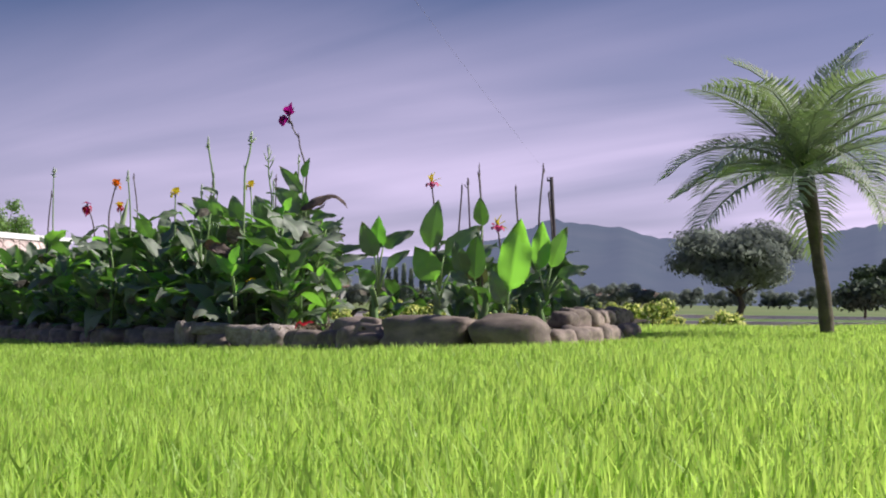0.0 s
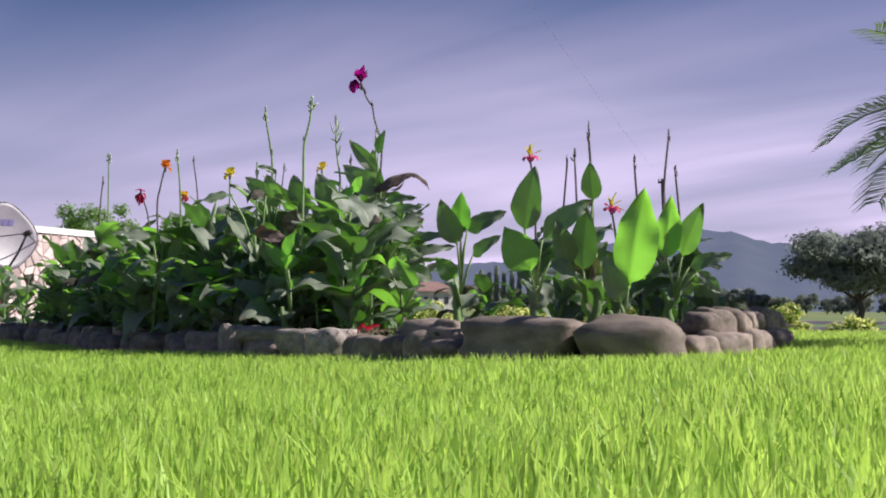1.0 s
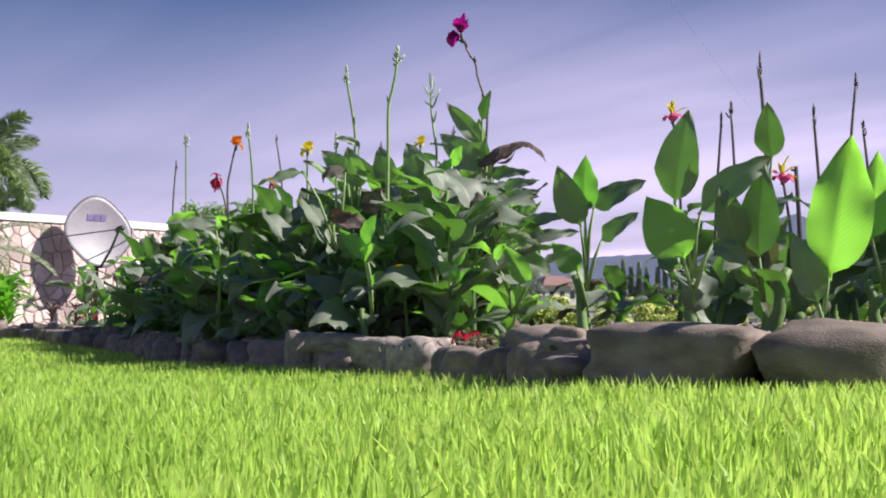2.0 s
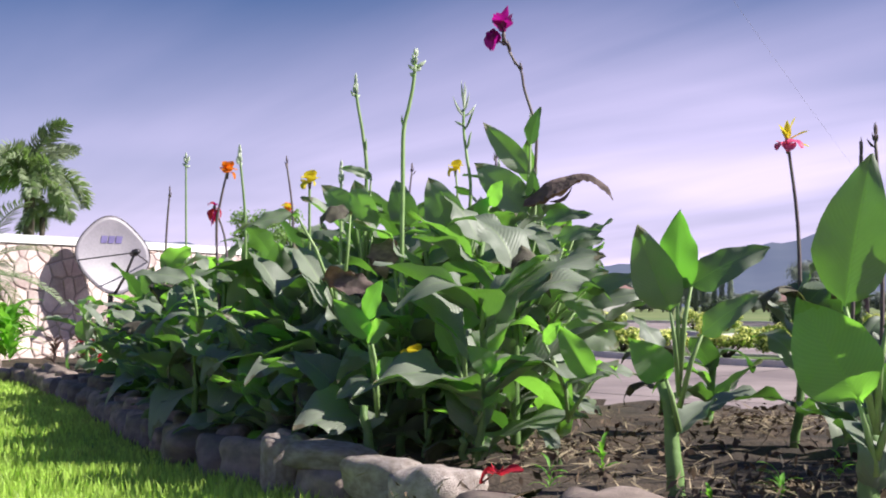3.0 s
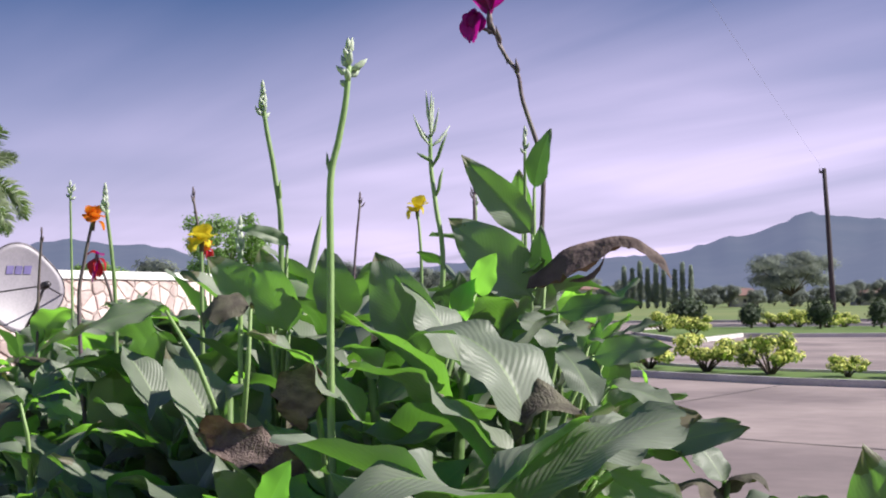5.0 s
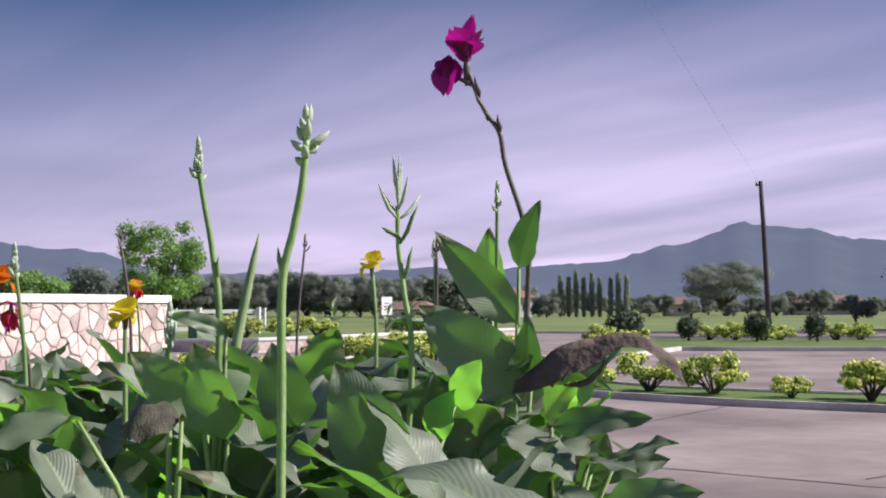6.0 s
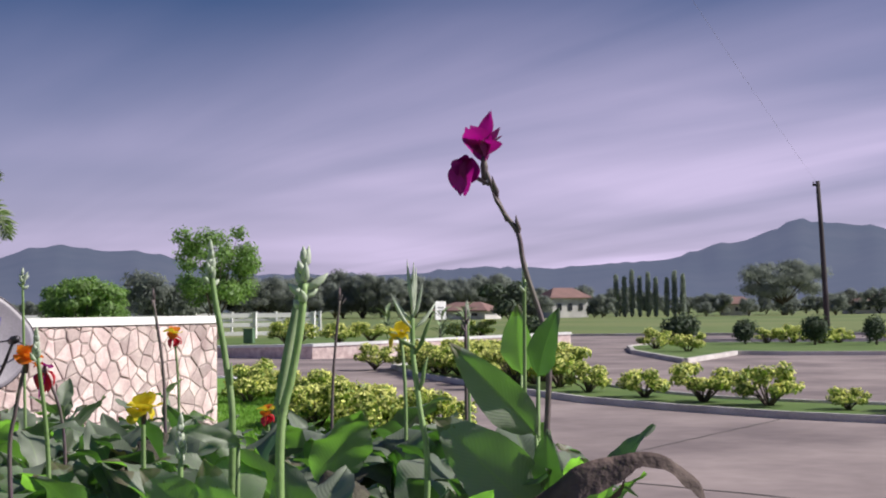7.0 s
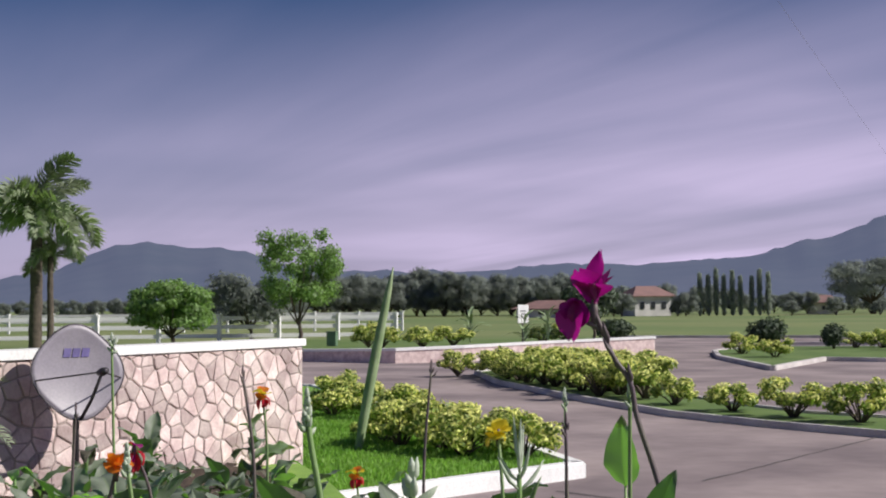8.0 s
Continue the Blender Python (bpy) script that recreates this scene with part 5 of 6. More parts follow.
for i, (x, y) in enumerate([(-3.6, 26.9), (-2.55, 25.7), (-1.6, 24.7), (-0.65, 24.0), (0.4, 23.4), (1.4, 22.9), (2.5, 22.5), (3.6, 22.0)]):
    plant_shrub(x, y, ISLE_Z, i, (0.9, 0.85, 0.95, 0.95, 0.6, 1.0, 1.2, 1.0)[i])
for i, (x, y) in enumerate([(-8.0, 23.6), (-7.4, 23.0), (-6.8, 22.3), (-8.6, 24.6), (-7.9, 22.6), (-5.55, 18.75), (-5.0, 18.5), (-5.9, 19.3), (-4.35, 18.5), (-3.95, 18.0), (-6.3, 20.9), (-5.2, 19.2), (-4.6, 18.0), (-6.0, 20.0)]):
    plant_shrub(x, y, WEDGE_Z, i, 0.86)
for i, (x, y) in enumerate([(-4.4, 49.4), (-3.2, 46.6), (-0.9, 55.5), (0.0, 55.6), (1.6, 55.8), (3.6, 55.8), (4.5, 56)]):
    plant_shrub(x, y, ISLE_Z if y > 42 else LOT_Z, i, 1.15 if y > 42 else 1.3)
for i, (x, y) in enumerate([(-15.6, 46.2), (-14.2, 46.0), (-13.4, 46.8), (-16.4, 47.0), (-11.2, 50.2), (-10.6, 50.8)]):
    plant_shrub(x, y, 0.08, i, 1.25)
for s in SHRUBS:
    s.matrix_basis = at(*{0: (-10.0, 35.9), 1: (1.0, 55.0), 2: (-5.9, 36.2)}[SHRUBS.index(s)], ISLE_Z)


def round_bush(x, y, z, width, height, seed, label="dense dark rounded shrub on the island"):
    root = thing("round_shrub", at(x, y, z), label, "shrub", "dark shrubs")
    tube("trunk", [(0, 0, -0.05), (0.02, 0, height * 0.3), (0, 0.02, height * 0.6)], [0.05, 0.04, 0.02], M_BARK, root)
    rng = random.Random(seed)
    lobes = [(rng.uniform(-.2, .2) * width, rng.uniform(-.2, .2) * width, height * rng.uniform(.42, .62), width * .36, width * .36, height * .38) for _ in range(6)]
    put("foliage", leaf_cloud("foliage", lobes, 1500, 0.06 * width, M_HEDGE, seed, 0.6, 0.5), root)


for i, (x, y, w, h) in enumerate([(-4.2, 57.0, 1.7, 1.25), (-1.66, 54.3, 1.05, 1.0), (0.72, 53.2, 1.05, 1.15), (2.75, 53.0, 1.0, 1.1), (11.4, 44.5, 2.0, 1.35), (5.6, 53.4, 1.0, 1.1), (-9.4, 54.5, 1.6, 0.9)]):
    round_bush(x, y, ISLE_Z if abs(x) < 9 else 0.0, w, h, 60 + i)


def broad_tree(name, x, y, z, height, width, mat, seed, label, trunk_share=0.35, count=4200, leaf=0.16, lobes_n=12, trunk_r=0.09, lobe=(0.17, 0.26)):
    """Tapered trunk, forked limbs, a crown of lobes filled with leaves."""
    rng = random.Random(seed)
    root = thing(name, at(x, y, z), label, "tree", "")
    fork = height * trunk_share
    tube("trunk", [(0, 0, -0.1), (0.03 * width, 0, fork * 0.5), (0, 0.02 * width, fork), (0.02 * width, 0, fork * 1.35)], [trunk_r * 1.3, trunk_r, trunk_r * 0.8, trunk_r * 0.5], M_BARK, root, 8)
    lobes = []
    for k in range(lobes_n):
        a = k * 2.4 + rng.uniform(-0.4, 0.4)
        rr = width * 0.5 * math.sqrt(rng.uniform(0.02, 0.62))
        zz = fork + (height - fork) * rng.uniform(0.2, 0.80) * (1 - 0.25 * (2 * rr / width) ** 2)
        tip = Vector((math.cos(a) * rr, math.sin(a) * rr, zz))
        if k % max(2, lobes_n // 7) == 0:
            tube("limb", [(0, 0, fork * 0.85), tuple(tip * 0.5 + Vector((0, 0, fork * 0.4))), tuple(tip)], [trunk_r * 0.5, trunk_r * 0.3, trunk_r * 0.1], M_BARK, root, 5)
        s = rng.uniform(*lobe)
        lobes.append((tip.x, tip.y, tip.z, width * s, width * s, min(width, height - fork) * s * 0.85))
    put("crown", leaf_cloud("crown", lobes, count, leaf, mat, seed, 0.18 if mat is M_FAR_TREE else 0.4, 0.35), root)
    return root


broad_tree("garden_tree", -27.2, 53.4, GROUND_Z, 3.5, 3.9, M_TREE, 71, "round light green tree in front of the white fence", 0.20, 13000, 0.085, 44, lobe=(0.08, 0.17))
broad_tree("garden_tree", -24.6, 60.2, GROUND_Z, 6.4, 4.6, M_TREE, 72, "taller open-crowned green tree beside the fence", 0.18, 9500, 0.09, 46, lobe=(0.07, 0.15))
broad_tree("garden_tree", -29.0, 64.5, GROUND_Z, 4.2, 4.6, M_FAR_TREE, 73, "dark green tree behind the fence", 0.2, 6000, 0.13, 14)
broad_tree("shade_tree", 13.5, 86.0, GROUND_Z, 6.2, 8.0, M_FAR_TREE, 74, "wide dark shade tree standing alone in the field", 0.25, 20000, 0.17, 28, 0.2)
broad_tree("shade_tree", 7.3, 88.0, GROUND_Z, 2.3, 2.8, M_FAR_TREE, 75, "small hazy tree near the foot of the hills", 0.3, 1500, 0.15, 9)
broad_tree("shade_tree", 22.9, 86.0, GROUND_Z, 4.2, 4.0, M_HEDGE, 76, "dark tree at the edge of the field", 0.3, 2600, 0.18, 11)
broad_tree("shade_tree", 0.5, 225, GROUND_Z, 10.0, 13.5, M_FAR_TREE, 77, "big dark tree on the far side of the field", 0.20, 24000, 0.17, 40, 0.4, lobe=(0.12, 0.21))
broad_tree("shade_tree", -9.5, 50.5, 0.05, 2.1, 2.2, M_HEDGE, 78, "small dark leafy tree on the raised planter", 0.35, 2600, 0.10, 12, 0.05)

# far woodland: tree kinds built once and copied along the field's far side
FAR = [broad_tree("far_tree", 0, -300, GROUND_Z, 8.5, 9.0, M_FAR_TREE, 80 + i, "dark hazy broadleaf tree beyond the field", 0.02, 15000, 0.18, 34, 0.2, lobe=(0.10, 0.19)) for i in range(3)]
for f in FAR:
    tagged(f, "", "", "far trees")


def cypress(x, y, height, seed):
    root = thing("cypress", at(x, y, GROUND_Z), "slim columnar cypress in a row beyond the field", "tree", "cypress row")
    tube("trunk", [(0, 0, -0.2), (0, 0, height * 0.8)], [0.15, 0.04], M_BARK, root, 6)
    lobes = [(0, 0, height * (0.08 + 0.84 * k / 9), 0.34 + 0.16 * math.sin(math.pi * (k + 1) / 11), 0.34 + 0.16 * math.sin(math.pi * (k + 1) / 11), height * 0.09) for k in range(10)]
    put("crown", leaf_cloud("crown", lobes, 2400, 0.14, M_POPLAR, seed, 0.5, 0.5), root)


def bearing(a, d):
    """A place at bearing a (radians to the left of +y) and distance d from the flower bed."""
    return -0.55 - math.sin(a) * d, 4.2 + math.cos(a) * d


placed = 0
for k in range(104):
    a = 0.66 - k * 0.0103 + RNG.uniform(-0.004, 0.004)
    tall = np.interp(a, [-0.5, -0.26, -0.08, -0.02, 0.06, 0.12, 0.2, 0.27, 0.33, 0.42, 0.5, 0.66], [0.6, 0.5, 0.55, 0.5, 0.5, 0.62, 0.95, 1.0, 1.05, 1.0, 0.5, 0.45])
    x, y = bearing(a, RNG.uniform(228, 262))
    copy_thing(FAR[k % 3], at(x, y, GROUND_Z, RNG.uniform(0, 6.28), float(tall) * RNG.uniform(0.75, 1.1)))
for i, f in enumerate(FAR):
    x, y = bearing((0.30, 0.25, 0.37)[i], 232)
    f.matrix_basis = at(x, y, GROUND_Z)
for i, a in enumerate((0.176, 0.170, 0.130, 0.124, 0.05, 0.02, -0.01, -0.04)):
    x, y = bearing(a, 204)
    copy_thing(FAR[i % 3], at(x, y, GROUND_Z, i * 1.3, (0.34, 0.5, 0.28, 0.45, 0.3, 0.36, 0.3, 0.4)[i]))
for i, a in enumerate((0.114, 0.108, 0.1025, 0.097, 0.091, 0.0855, 0.0775, 0.072, 0.066)):
    x, y = bearing(a, 215)
    cypress(x, y, RNG.uniform(6.0, 7.4), 90 + i)


def far_house(x, y, width, depth, eave, roof, turn, label):
    root = thing("house", at(x, y, GROUND_Z, turn), label, "house", "far houses")
    bm = bmesh.new()
    box(bm, (width, depth, eave), (0, 0, eave / 2))
    part("wall", bm, M_HOUSE, root, "", False)
    o = 0.6
    w, d = width / 2 + o, depth / 2 + o
    verts = [(-w, -d, eave), (w, -d, eave), (w, d, eave), (-w, d, eave), (-w * 0.45, 0, eave + roof), (w * 0.45, 0, eave + roof), (-w, -d, eave - .15), (w, -d, eave - .15), (w, d, eave - .15), (-w, d, eave - .15)]
    faces = [(0, 1, 5, 4), (1, 2, 5), (2, 3, 4, 5), (3, 0, 4), (0, 6, 7, 1), (1, 7, 8, 2), (2, 8, 9, 3), (3, 9, 6, 0), (9, 8, 7, 6)]
    put("roof", mesh_of("roof", verts, faces, M_ROOF, False), root, None, "red tiled hip roof")
    for k in range(3):
        bm = bmesh.new()
        box(bm, (width * 0.11, 0.12, eave * 0.34), (width * (k - 1) * 0.3, -depth / 2 - 0.03, eave * 0.52))
        part("window", bm, M_DARKGLASS, root, "", False)


for a, d, w, dp, e, r, tn, lb in [(0.1525, 212, 6.0, 5, 3.1, 1.5, 0.6, "white two-storey house with a red hip roof"), (0.222, 200, 8.0, 6, 1.3, 1.2, -0.2, "long low house with a red tiled roof behind trees"), (0.029, 235, 4.5, 5, 1.9, 1.2, 0.1, "small white house with a red roof beyond the field"), (-0.075, 240, 14, 7, 1.9, 1.5, 0.1, "low red-roofed house half hidden by trees")]:
    x, y = bearing(a, d)
    far_house(x, y, w, dp, e, r, tn, lb)

# ---------------------------------------------------------------- palms


def frond_mesh(name, mat, length, droop, leaflet, pairs, width, seed, fluffy=0.0):
    """A feather leaf: arching midrib with two rows of narrow leaflets that hang a little."""
    rng = random.Random(seed)
    verts, faces, spine = [], [], []
    y = z = 0.0
    steps = 16
    for i in range(steps + 1):
        ang = droop * (i / steps) ** 1.25
        if i:
            y += length / steps * math.cos(ang)
            z -= length / steps * math.sin(ang)
        spine.append((Vector((0, y, z)), ang))
    tv, tf = tube_data([s[0] for s in spine[::2]], [0.012 * length * (1 - 0.85 * k / (steps / 2)) + 0.001 for k in range(steps // 2 + 1)], 4)
    verts += tv
    faces += tf
    for k in range(pairs):
        u = 0.10 + 0.9 * (k + 0.5) / pairs
        i = min(int(u * steps), steps - 1)
        p = spine[i][0].lerp(spine[i + 1][0], u * steps - i)
        ang = spine[i][1]
        ahead = Vector((0, math.cos(ang), -math.sin(ang)))
        up = Vector((0, math.sin(ang), math.cos(ang)))
        ln = leaflet * length * math.sin(math.pi * (0.12 + 0.80 * u)) ** 0.7 * rng.uniform(0.85, 1.1)
        for s in (-1, 1):
            out = (Vector((s, 0, 0)) * 0.8 + ahead * rng.uniform(0.45, 0.75) + up * (0.22 + fluffy * rng.uniform(-1, 1))).normalized()
            tip = p + out * ln - Vector((0, 0, 0.30 * ln))
            mid = p + out * ln * 0.55
            side = ahead.cross(out).cross(out).normalized() * width * length
            b = len(verts)
            verts += [p - side * 0.5, p + side * 0.5, mid + side, mid - side, tip]
            faces += [(b, b + 1, b + 2, b + 3), (b + 3, b + 2, b + 4)]
    return mesh_of(name, verts, faces, mat)


def palm(name, x, y, z, trunk, trunk_r, fronds, count, label, seed, lean=0.0, rise=(1.35, -0.25), ringed=True, size=1.0, boots=0.0):
    rng = random.Random(seed)
    root = thing(name, at(x, y, z), label, "palm", "")
    n = 14
    pts = [(lean * (k / n) ** 1.3, 0.01 * math.sin(k), -0.05 + (trunk + 0.05) * k / n) for k in range(n + 1)]
    tube("trunk", pts, [trunk_r * (1.15 - 0.3 * k / n + (0.10 * (k % 2) if ringed else 0) + boots * max(0.0, k / n - 0.6) / 0.4) for k in range(n + 1)], M_BARK, root, 9)
    top = Vector(pts[-1])
    for k in range(count):
        f = k / (count - 1)
        a = k * 2.39996
        up = rise[0] + (rise[1] - rise[0]) * f ** 0.9 + rng.uniform(-0.1, 0.1)
        way = (math.cos(a) * math.cos(up), math.sin(a) * math.cos(up), math.sin(up))
        put("frond", fronds[k % len(fronds)], root, leaf_pose(top + Vector((0, 0, 0.02 - 0.10 * trunk_r * f)), way, size * rng.uniform(0.88, 1.08), rng.uniform(-0.25, 0.25)))
    return root


FINE = [frond_mesh("frond", M_PALE_FROND, 0.71, d, 0.30, 50, 0.0064, i) for i, d in enumerate((0.85, 1.2, 1.55))]
palm("date_palm", 1.84, 5.42, 0.15, 0.80, 0.031, FINE, 34, "small feathery date palm standing on the lawn", 5, -0.11, (1.54, 0.12), boots=0.5)
FLUFFY = [frond_mesh("frond", M_FROND, 1.6, d, 0.24, 130, 0.013, 9 + i, 1.3) for i, d in enumerate((1.3, 1.7, 2.1))]
palm("foxtail_palm", -17.75, 29.9, GROUND_Z, 3.75, 0.13, FLUFFY, 15, "tall foxtail palm with bushy drooping fronds", 6, 0.05, (1.5, 0.0))
palm("foxtail_palm", -17.5, 30.1, GROUND_Z, 2.9, 0.07, FLUFFY, 5, "slim young foxtail palm beside a taller one", 7, 0.0, (1.3, 0.2), size=0.5)
palm("foxtail_palm", -16.2, 23.6, GROUND_Z, 3.4, 0.12, FLUFFY, 12, "foxtail palm with heavy drooping fronds behind the wall", 8, 0.0, (1.5, -0.1))
LOWP = [frond_mesh("frond", M_FROND, 0.75, d, 0.30, 26, 0.010, 19 + i) for i, d in enumerate((0.9, 1.3))]
palm("fan_palm", -6.3, 11.4, 0.03, 0.72, 0.05, LOWP, 12, "low spiky palm growing against the garden wall", 9, 0.0, (1.3, -0.2))

# ---------------------------------------------------------------- ranch fence


def fence(line, spacing, height, rails, label):
    root = thing("ranch_fence", at(line[0][0], line[0][1], GROUND_Z), label, "fence", "")
    total, s, posts = line_length(line), 0.0, []
    while s < total:
        p, d = along(line, s)
        posts.append(p - Vector((line[0][0], line[0][1], 0)))
        s += spacing
    for p in posts:
        bm = bmesh.new()
        box(bm, (0.17, 0.17, height + 0.1), (0, 0, height / 2 - 0.05))
        box(bm, (0.23, 0.23, 0.06), (0, 0, height + 0.02), 0.01)
        part("post", bm, M_WHITE, root, "", False, Matrix.Translation(p))
    for a, b in zip(posts, posts[1:]):
        d = b - a
        for k in range(rails):
            bm = bmesh.new()
            box(bm, (d.length - 0.12, 0.045, 0.19), (0, 0, 0), 0.006, Matrix.Rotation(math.atan2(d.y, d.x), 4, "Z"))
            part("rail", bm, M_WHITE, root, "", False, Matrix.Translation((a + b) / 2 + Vector((0, 0, height * (0.30 + 0.60 * k / (rails - 1))))))


fence([(-22.6, 67.6), (-40.0, 58.8), (-57, 50.2)], 2.85, 1.42, 3, "white three-rail ranch fence along the paddock")
fence([(-33, 98.9), (-61, 90.2), (-80, 84.3)], 3.2, 1.42, 3, "second white ranch fence farther across the paddock")

# ---------------------------------------------------------------- utility pole, cable, sign, meter box
pole = thing("utility_pole", at(1.75, 70, GROUND_Z), "dark timber utility pole at the edge of the field", "pole")
tube("shaft", [(0, 0, -0.2), (-0.1, 0, 2.5), (-0.2, 0, 5.0), (-0.32, 0, 7.3)], [0.14, 0.13, 0.115, 0.10], M_POLE, pole, 10)
bm = bmesh.new()
box(bm, (0.34, 0.1, 0.1), (-0.38, 0, 7.12), 0.01)
part("crossarm", bm, M_POLE, pole, "", False)
for k in (-1, 1):
    tube("insulator", [(-0.38 + 0.13 * k, 0, 7.15), (-0.38 + 0.13 * k, 0, 7.3)], [0.035, 0.025], M_DISH_ARM, pole, 7)
n = 30
tagged(tube("overhead_cable", [(1.36 - 8.2 * k / n, 70 - 108 * k / n, 6.92 - 0.5 * math.sin(math.pi * k / n)) for k in range(n + 1)], 0.0026, M_CABLE, None, 5), "thin overhead cable running from the utility pole", "cable")

sign = thing("notice_board", at(-12.3, 51.9, -0.05, 1.05), "small white notice board on a post behind the planter", "sign")
bm = bmesh.new()
box(bm, (0.05, 0.05, 1.05), (0, 0.03, 0.47), 0.005)
part("post", bm, M_POLE, sign, "", False)
bm = bmesh.new()
box(bm, (0.56, 0.03, 0.66), (0, 0, 1.13), 0.006)
part("board", bm, M_SIGN, sign, "", False)
for k in range(3):
    bm = bmesh.new()
    box(bm, (0.30 - 0.06 * (k % 2), 0.006, 0.045), (0, -0.019, 1.23 - 0.11 * k))
    part("print", bm, M_SIGNTEXT, sign, "", False)
bm = bmesh.new()
box(bm, (0.36, 0.25, 0.5), (0, 0, 0.22), 0.02)
box(bm, (0.40, 0.29, 0.05), (0, 0, 0.49), 0.01)
tagged(part("utility_box", bm, material("green_utility_box", (0.13, 0.22, 0.13), (0.10, 0.17, 0.10), scale=4, rough=0.6), None, "", False, at(-19.3, 51.0, -0.02)), "small green utility box on the grass", "box")

# ---------------------------------------------------------------- satellite dish
DISH_AT = Vector((-5.74, 12.50, 0.945))
DISH_N = Vector((0.80, -0.57, 0.17)).normalized()
dish = thing("satellite_dish", at(DISH_AT.x, DISH_AT.y, 0.0), "grey oval satellite dish on a thin mast in the flower bed", "satellite dish")


def dish_frame():
    zc = DISH_N
    xc = Vector((0, 0, 1)).cross(zc).normalized()
    yc = zc.cross(xc)
    return Matrix.Translation((0, 0, DISH_AT.z)) @ Matrix((xc, yc, zc)).transposed().to_4x4()


DM = dish_frame()


def dish_point(x, y, lift=0.0):
    return DM @ Vector((x, y, 0.42 * (x * x + y * y) - 0.04 + lift))


rx, ry = 0.318, 0.318
verts, faces, rings, seg = [], [], 9, 40
for lift in (0.0, -0.012):
    for r in range(rings + 1):
        for k in range(seg):
            a = 2 * math.pi * k / seg
            squareness = 1 + 0.045 * math.cos(4 * a)
            verts.append(dish_point(rx * r / rings * math.cos(a) * squareness, ry * r / rings * math.sin(a) * squareness, lift))
N = (rings + 1) * seg
for r in range(rings):
    for k in range(seg):
        a, b = r * seg + k, r * seg + (k + 1) % seg
        faces.append((a, a + seg, b + seg, b))
        faces.append((N + a, N + b, N + b + seg, N + a + seg))
for k in range(seg):
    a, b = rings * seg + k, rings * seg + (k + 1) % seg
    faces.append((a, N + a, N + b, b))
put("reflector", mesh_of("reflector", verts, faces, M_DISH), dish)
edge = [dish_point(rx * math.cos(a) * (1 + .045 * math.cos(4 * a)), ry * math.sin(a) * (1 + .045 * math.cos(4 * a)), -0.004) for a in [2 * math.pi * k / 48 for k in range(49)]]
tube("rim", edge, 0.006, M_DISH_ARM, dish, 6, "dark rolled rim")
LNB = DM @ Vector((0.02, -0.05, 0.36))
low = dish_point(0.0, -ry * 0.98, 0.0)
tube("feed_arm", [low + Vector((0, 0, -0.01)), low.lerp(LNB, 0.5) + Vector((0, 0, -0.03)), LNB], [0.013, 0.012, 0.011], M_DISH_ARM, dish, 6, "dark feed arm")
for sx in (-1, 1):
    tube("strut", [dish_point(sx * rx * 0.97, -0.05), LNB], 0.006, M_DISH_ARM, dish, 5)
tube("receiver", [LNB + DISH_N * 0.06, LNB, LNB - DISH_N * 0.05], [0.022, 0.03, 0.024], M_DISH_ARM, dish, 9)
back = DM @ Vector((0, -0.12, -0.06))
tube("mast", [back, (back.x, back.y, back.z - 0.12), (back.x, back.y, 0.0)], [0.022, 0.022, 0.024], M_DISH_ARM, dish, 8, "thin dark steel mast")
# plain bold blocks of the printed mark
for k in range(3):
    x0, y0, w, h = -0.092 + 0.066 * k, 0.108, 0.054, 0.060
    verts = [dish_point(x0 + dx * w + dy * 0.012, y0 + dy * h, 0.003 + lift) for lift in (0.0, 0.003) for dx, dy in ((0, 0), (1, 0), (1, 1), (0, 1))]
    put("printed_mark", mesh_of("printed_mark", verts, [(4, 5, 6, 7), (0, 1, 5, 4), (1, 2, 6, 5), (2, 3, 7, 6), (3, 0, 4, 7), (3, 2, 1, 0)], M_LOGO, False), dish, None, "purple printed mark")

# ---------------------------------------------------------------- columnar cactus, ferns and low plants by the wall
cactus = thing("columnar_cactus", at(-5.95, 18.45, WEDGE_Z), "tall slim ribbed columnar cactus leaning over the shrubs", "cactus")
verts, faces, n, ribs = [], [], 16, 14
for i in range(n + 1):
    f = i / n
    c = Vector((0.42 * f ** 1.1, 0.02 * f, 2.06 * f - 0.05))
    rad = 0.052 * (0.8 + 0.35 * math.sin(math.pi * min(f * 1.2, 1))) * (1 - max(0, f - 0.86) / 0.14 * 0.85)
    for k in range(ribs):
        a = 2 * math.pi * k / ribs
        q = rad * (1 if k % 2 else 0.72)
        verts.append(c + Vector((q * math.cos(a), q * math.sin(a), 0)))
for i in range(n):
    for k in range(ribs):
        a, b = i * ribs + k, i * ribs + (k + 1) % ribs
        faces.append((a, b, b + ribs, a + ribs))
faces.append(tuple(range(n * ribs, (n + 1) * ribs)))
put("stem", mesh_of("stem", verts, faces, M_CACTUS), cactus)


def bushy_plant(x, y, z, count, length, seed, mat, label, name="leafy_plant", up=(0.3, 1.4)):
    """A clump of long arching blades from one root."""
    rng = random.Random(seed)
    root = thing(name, at(x, y, z), label, "plant", "low plants by the wall")
    me = leaf_mesh("blade", mat, 1.0, 0.15 if mat is M_FERN and length > 0.2 else 0.09, 1.2, 0.3, 0.01, 0.0, seed)
    for k in range(count):
        a = rng.uniform(0, 6.28)
        h = rng.uniform(0.0, length)
        put("leaf", me, root, leaf_pose(Vector((0, 0, h)), (math.cos(a), math.sin(a), rng.uniform(*up)), length * rng.uniform(0.6, 1.2), rng.uniform(-.3, .3)))
    return root


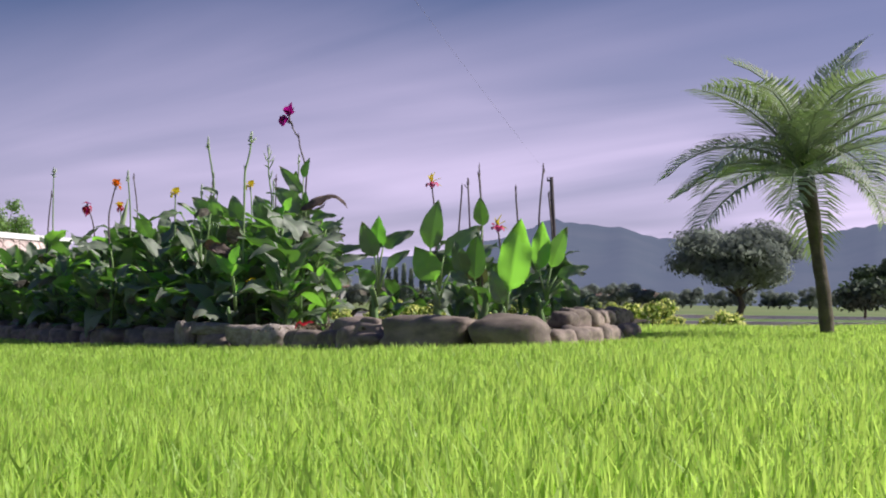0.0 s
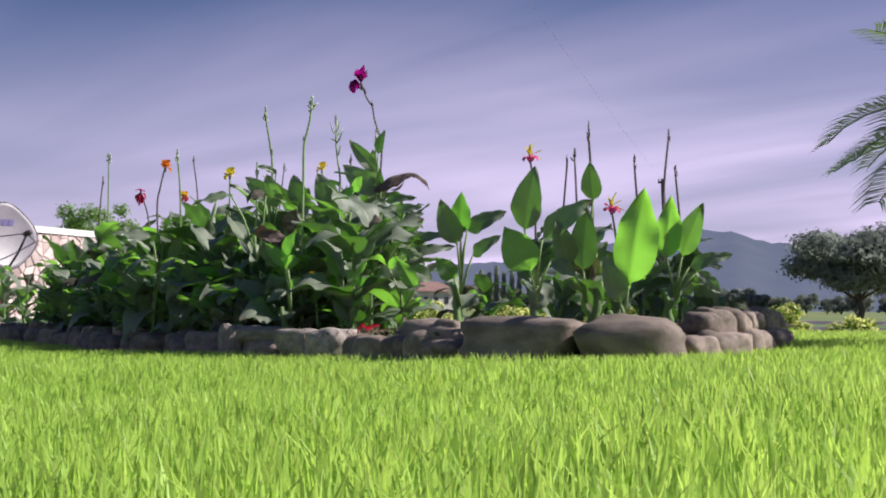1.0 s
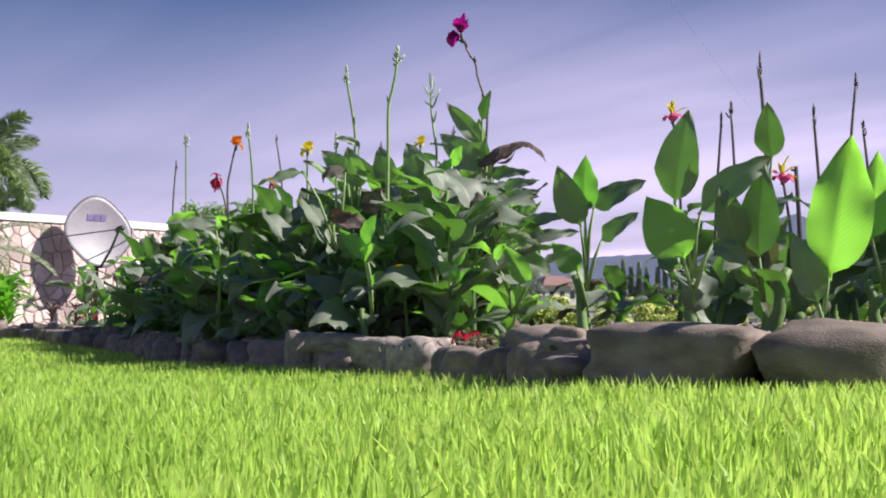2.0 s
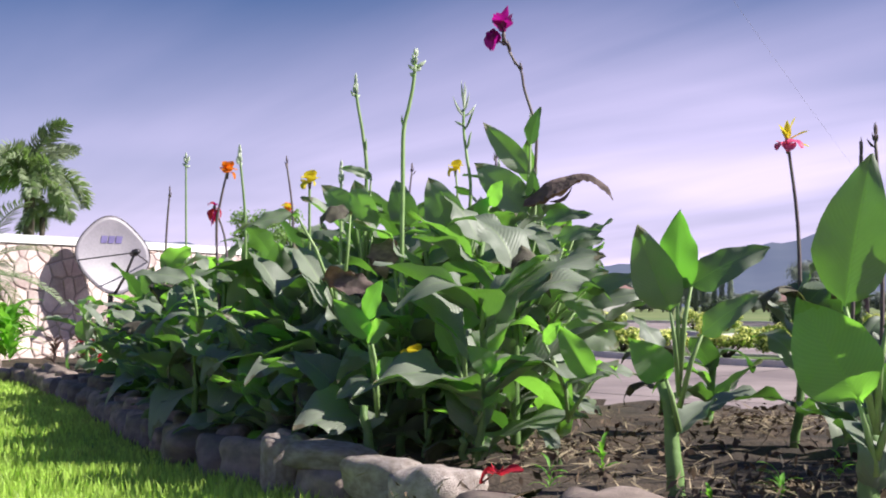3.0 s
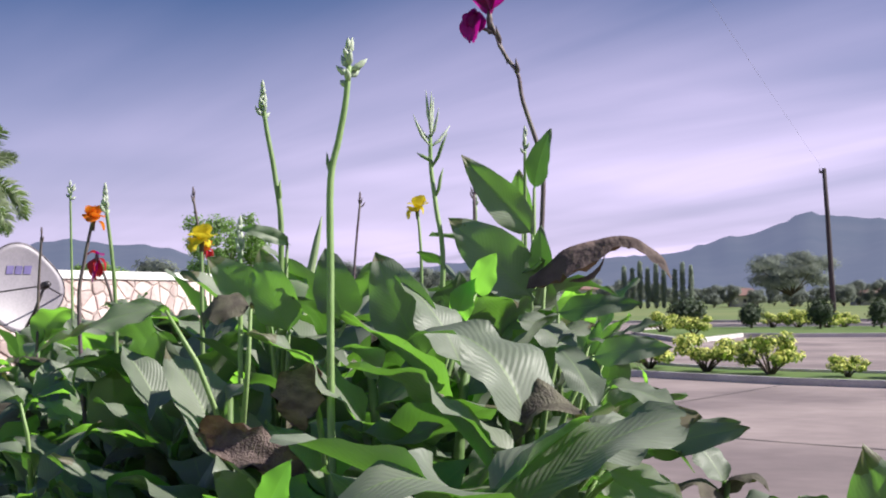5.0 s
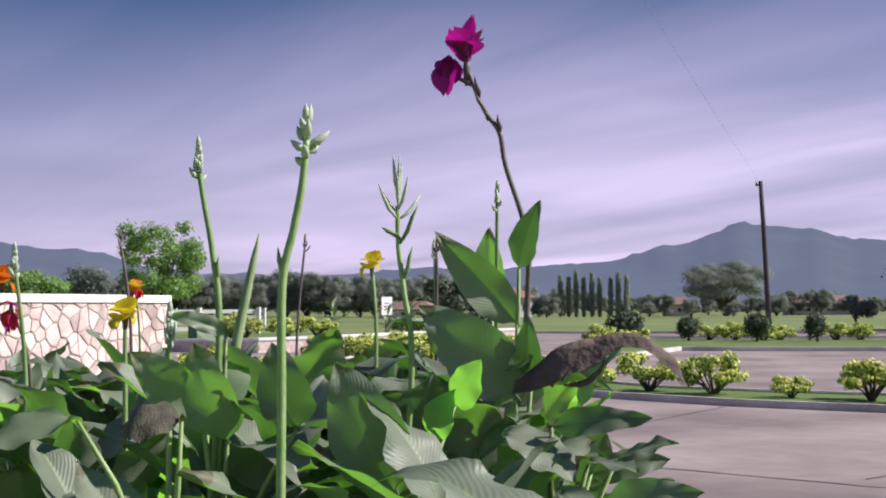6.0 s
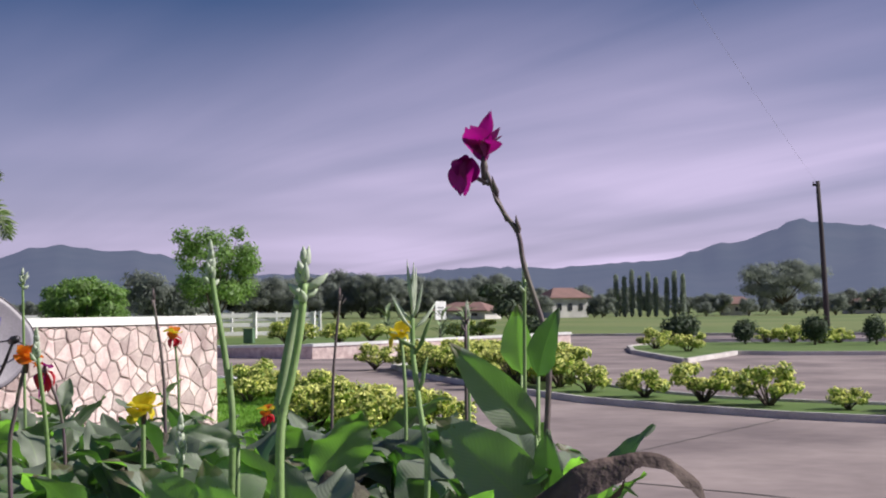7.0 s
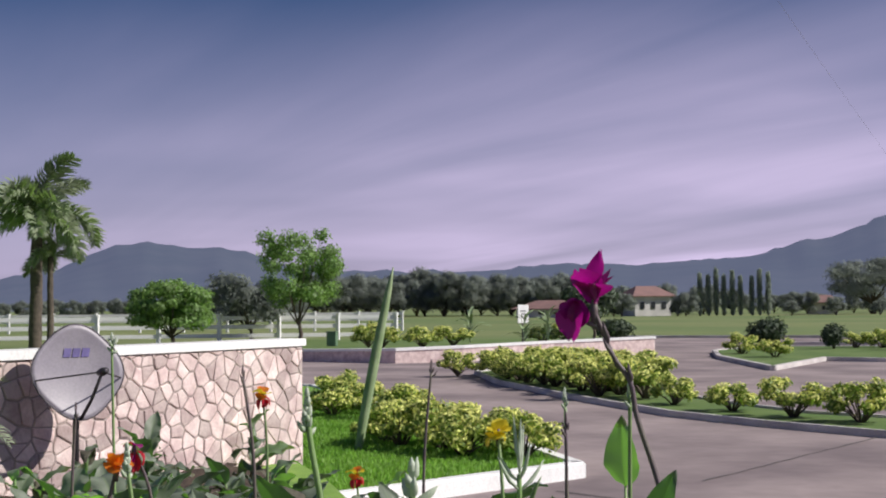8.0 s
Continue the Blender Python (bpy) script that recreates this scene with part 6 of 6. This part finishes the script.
for i, (x, y) in enumerate([(-5.95, 11.35), (-6.05, 11.0), (-6.2, 11.3), (-6.4, 10.7), (-6.15, 11.6), (-6.8, 10.3), (-6.5, 10.95)]):
    bushy_plant(x, y, 0.10, 26, 0.34, 120 + i, M_FERN, "bright green arching-leaved plant against the wall")
for i, (x, y) in enumerate([(-4.95, 10.95), (-5.1, 11.1), (-5.25, 11.2), (-5.35, 11.0)]):
    bushy_plant(x, y, 0.10, 22, 0.15, 140 + i, M_RED if i < 2 else M_LEAF_DRY, "low red-leaved bedding plant" if i < 2 else "withered brown bedding plant", "bedding_plant", (0.5, 2.0))
for i, (x, y) in enumerate([(-11.2, 47.6), (-10.6, 48.4), (-13.0, 47.5)]):
    bushy_plant(x, y, 0.08, 18, 0.8, 150 + i, M_CACTUS, "spiky pale agave on the planter", "agave", (0.6, 2.2))

# weeds and fallen petals on the soil
for i, (x, y) in enumerate([(-0.55, 5.0), (-0.1, 4.75), (0.2, 4.7), (-0.5, 5.35), (0.0, 5.2), (0.45, 4.9), (-0.2, 4.55)]):
    bushy_plant(x, y, bed_z(x) - 0.01, 12, 0.055, 160 + i, M_FERN, "tuft of grassy weed on the bed soil", "weed_tuft", (0.6, 2.0))
for i, (x, y) in enumerate([(-0.62, 4.86), (0.12, 5.0)]):
    fp = thing("fallen_flower", at(x, y, 0.23, i), "fallen crimson canna flower on the soil", "flower", "fallen flowers")
    for k in range(4):
        put("petal", petals(M_RED)[k % 3], fp, leaf_pose(Vector((0, 0, 0)), (math.cos(k * 1.6), math.sin(k * 1.6), 0.25), 0.8, 0.3))

# ---------------------------------------------------------------- stones set in the garden wall


def clip_cell(poly, p, q):
    """The part of a polygon nearer to p than to q."""
    m, d = ((p[0] + q[0]) / 2, (p[1] + q[1]) / 2), (q[0] - p[0], q[1] - p[1])
    out = []
    for a, b in zip(poly, poly[1:] + poly[:1]):
        sa = (a[0] - m[0]) * d[0] + (a[1] - m[1]) * d[1]
        sb = (b[0] - m[0]) * d[0] + (b[1] - m[1]) * d[1]
        if sa <= 0:
            out.append(a)
        if (sa < 0 < sb) or (sb < 0 < sa):
            t = sa / (sa - sb)
            out.append((a[0] + (b[0] - a[0]) * t, a[1] + (b[1] - a[1]) * t))
    return out


def wall_stones():
    total = line_length(WALL_LINE)
    s0, s1, z0, z1 = 2.2, total - 0.01, 0.0, WALL_TOP - 0.01
    rng = random.Random(21)
    step, seeds = 0.113, []
    left_v, left_f = [], []
    for i in range(int((s1 - s0) / step) + 1):
        for j in range(int((z1 - z0) / step) + 1):
            if rng.random() < 0.24:
                continue
            seeds.append((s0 + (i + 0.5 + 0.5 * (j % 2) + rng.uniform(-.46, .46)) * step, z0 + (j + 0.5 + rng.uniform(-.46, .46)) * step))
    for p in seeds:
        cell = [(s0, z0), (s1, z0), (s1, z1), (s0, z1)]
        for q in seeds:
            if q != p and abs(q[0] - p[0]) < 0.6 and abs(q[1] - p[1]) < 0.6:
                cell = clip_cell(cell, p, q)
        if len(cell) < 3:
            continue
        cx, cz = sum(c[0] for c in cell) / len(cell), sum(c[1] for c in cell) / len(cell)
        radius = max(math.hypot(c[0] - cx, c[1] - cz) for c in cell)
        rings = []
        proud = rng.uniform(0.006, 0.016)
        for shrink, lift in ((0.006, -0.01), (0.008, proud * 0.7), (0.016, proud)):
            ring = []
            for c in cell:
                d = math.hypot(c[0] - cx, c[1] - cz)
                k = max(0.1, 1 - shrink / max(d * 0.75, 0.02))
                s, z = cx + (c[0] - cx) * k, cz + (c[1] - cz) * k
                pt, dr = along(WALL_LINE, min(max(s, 0), total - 1e-3))
                front = Vector((dr.y, -dr.x, 0))
                ring.append(pt + front * lift + Vector((0, 0, z)))
            rings.append(ring)
        m = len(cell)
        verts = [v for r in rings for v in r]
        faces = [tuple(range(2 * m, 3 * m))]
        for r in range(2):
            for k in range(m):
                a, b = r * m + k, r * m + (k + 1) % m
                faces.append((a, b, b + m, a + m))
        if cx > 4.35:
            put("stone", mesh_of("stone", verts, faces, M_STONE, False), wall)
        else:
            left_f += [tuple(i + len(left_v) for i in f) for f in faces]
            left_v += verts
    tagged(put("stonework", mesh_of("stonework", left_v, left_f, M_STONE, False), wall), "pinkish fieldstones set in pale mortar", "", "", "stuff")


wall_stones()

# dry leaves and stalks strewn on the soil
def strewn(name, count, size, mat, seed, label, category):
    """Bits lying over the open soil between the plants."""
    me = leaf_cloud(name, [(-0.1, 4.8, 0.0, 0.75, 0.75, 0.012), (0.3, 4.9, 0.0, 0.4, 0.6, 0.012), (-0.6, 5.5, 0.0, 0.5, 0.7, 0.012), (-0.2, 6.3, 0.0, 0.7, 0.9, 0.012)], count, size, mat, seed, 0.5, 0.0)
    co = np.zeros(len(me.vertices) * 3, np.float32)
    me.vertices.foreach_get("co", co)
    co = co.reshape(-1, 3)
    if mat is M_STRAW:
        mid = np.repeat(co.reshape(-1, 4, 3).mean(1), 4, 0)
        across = co.reshape(-1, 4, 3)[:, 1] - co.reshape(-1, 4, 3)[:, 3]
        co[1::4] -= 0.42 * across
        co[3::4] += 0.42 * across
        co = mid + (co - mid) * np.array([1.0, 1.0, 0.45], np.float32)
    co[:, 2] += np.repeat(np.array([bed_z(float(x)) + 0.035 for x in co[::4, 0]], np.float32), 4)
    me.vertices.foreach_set("co", co.reshape(-1).astype(np.float32))
    me.update()
    tagged(new(name, me), label, category, "", "stuff")


strewn("leaf_litter", 900, 0.013, M_LITTER, 51, "dry brown leaf litter strewn over the bed soil", "leaf litter")
strewn("straw", 1500, 0.034, M_STRAW, 52, "pale dry straw scattered over the bed soil", "straw")
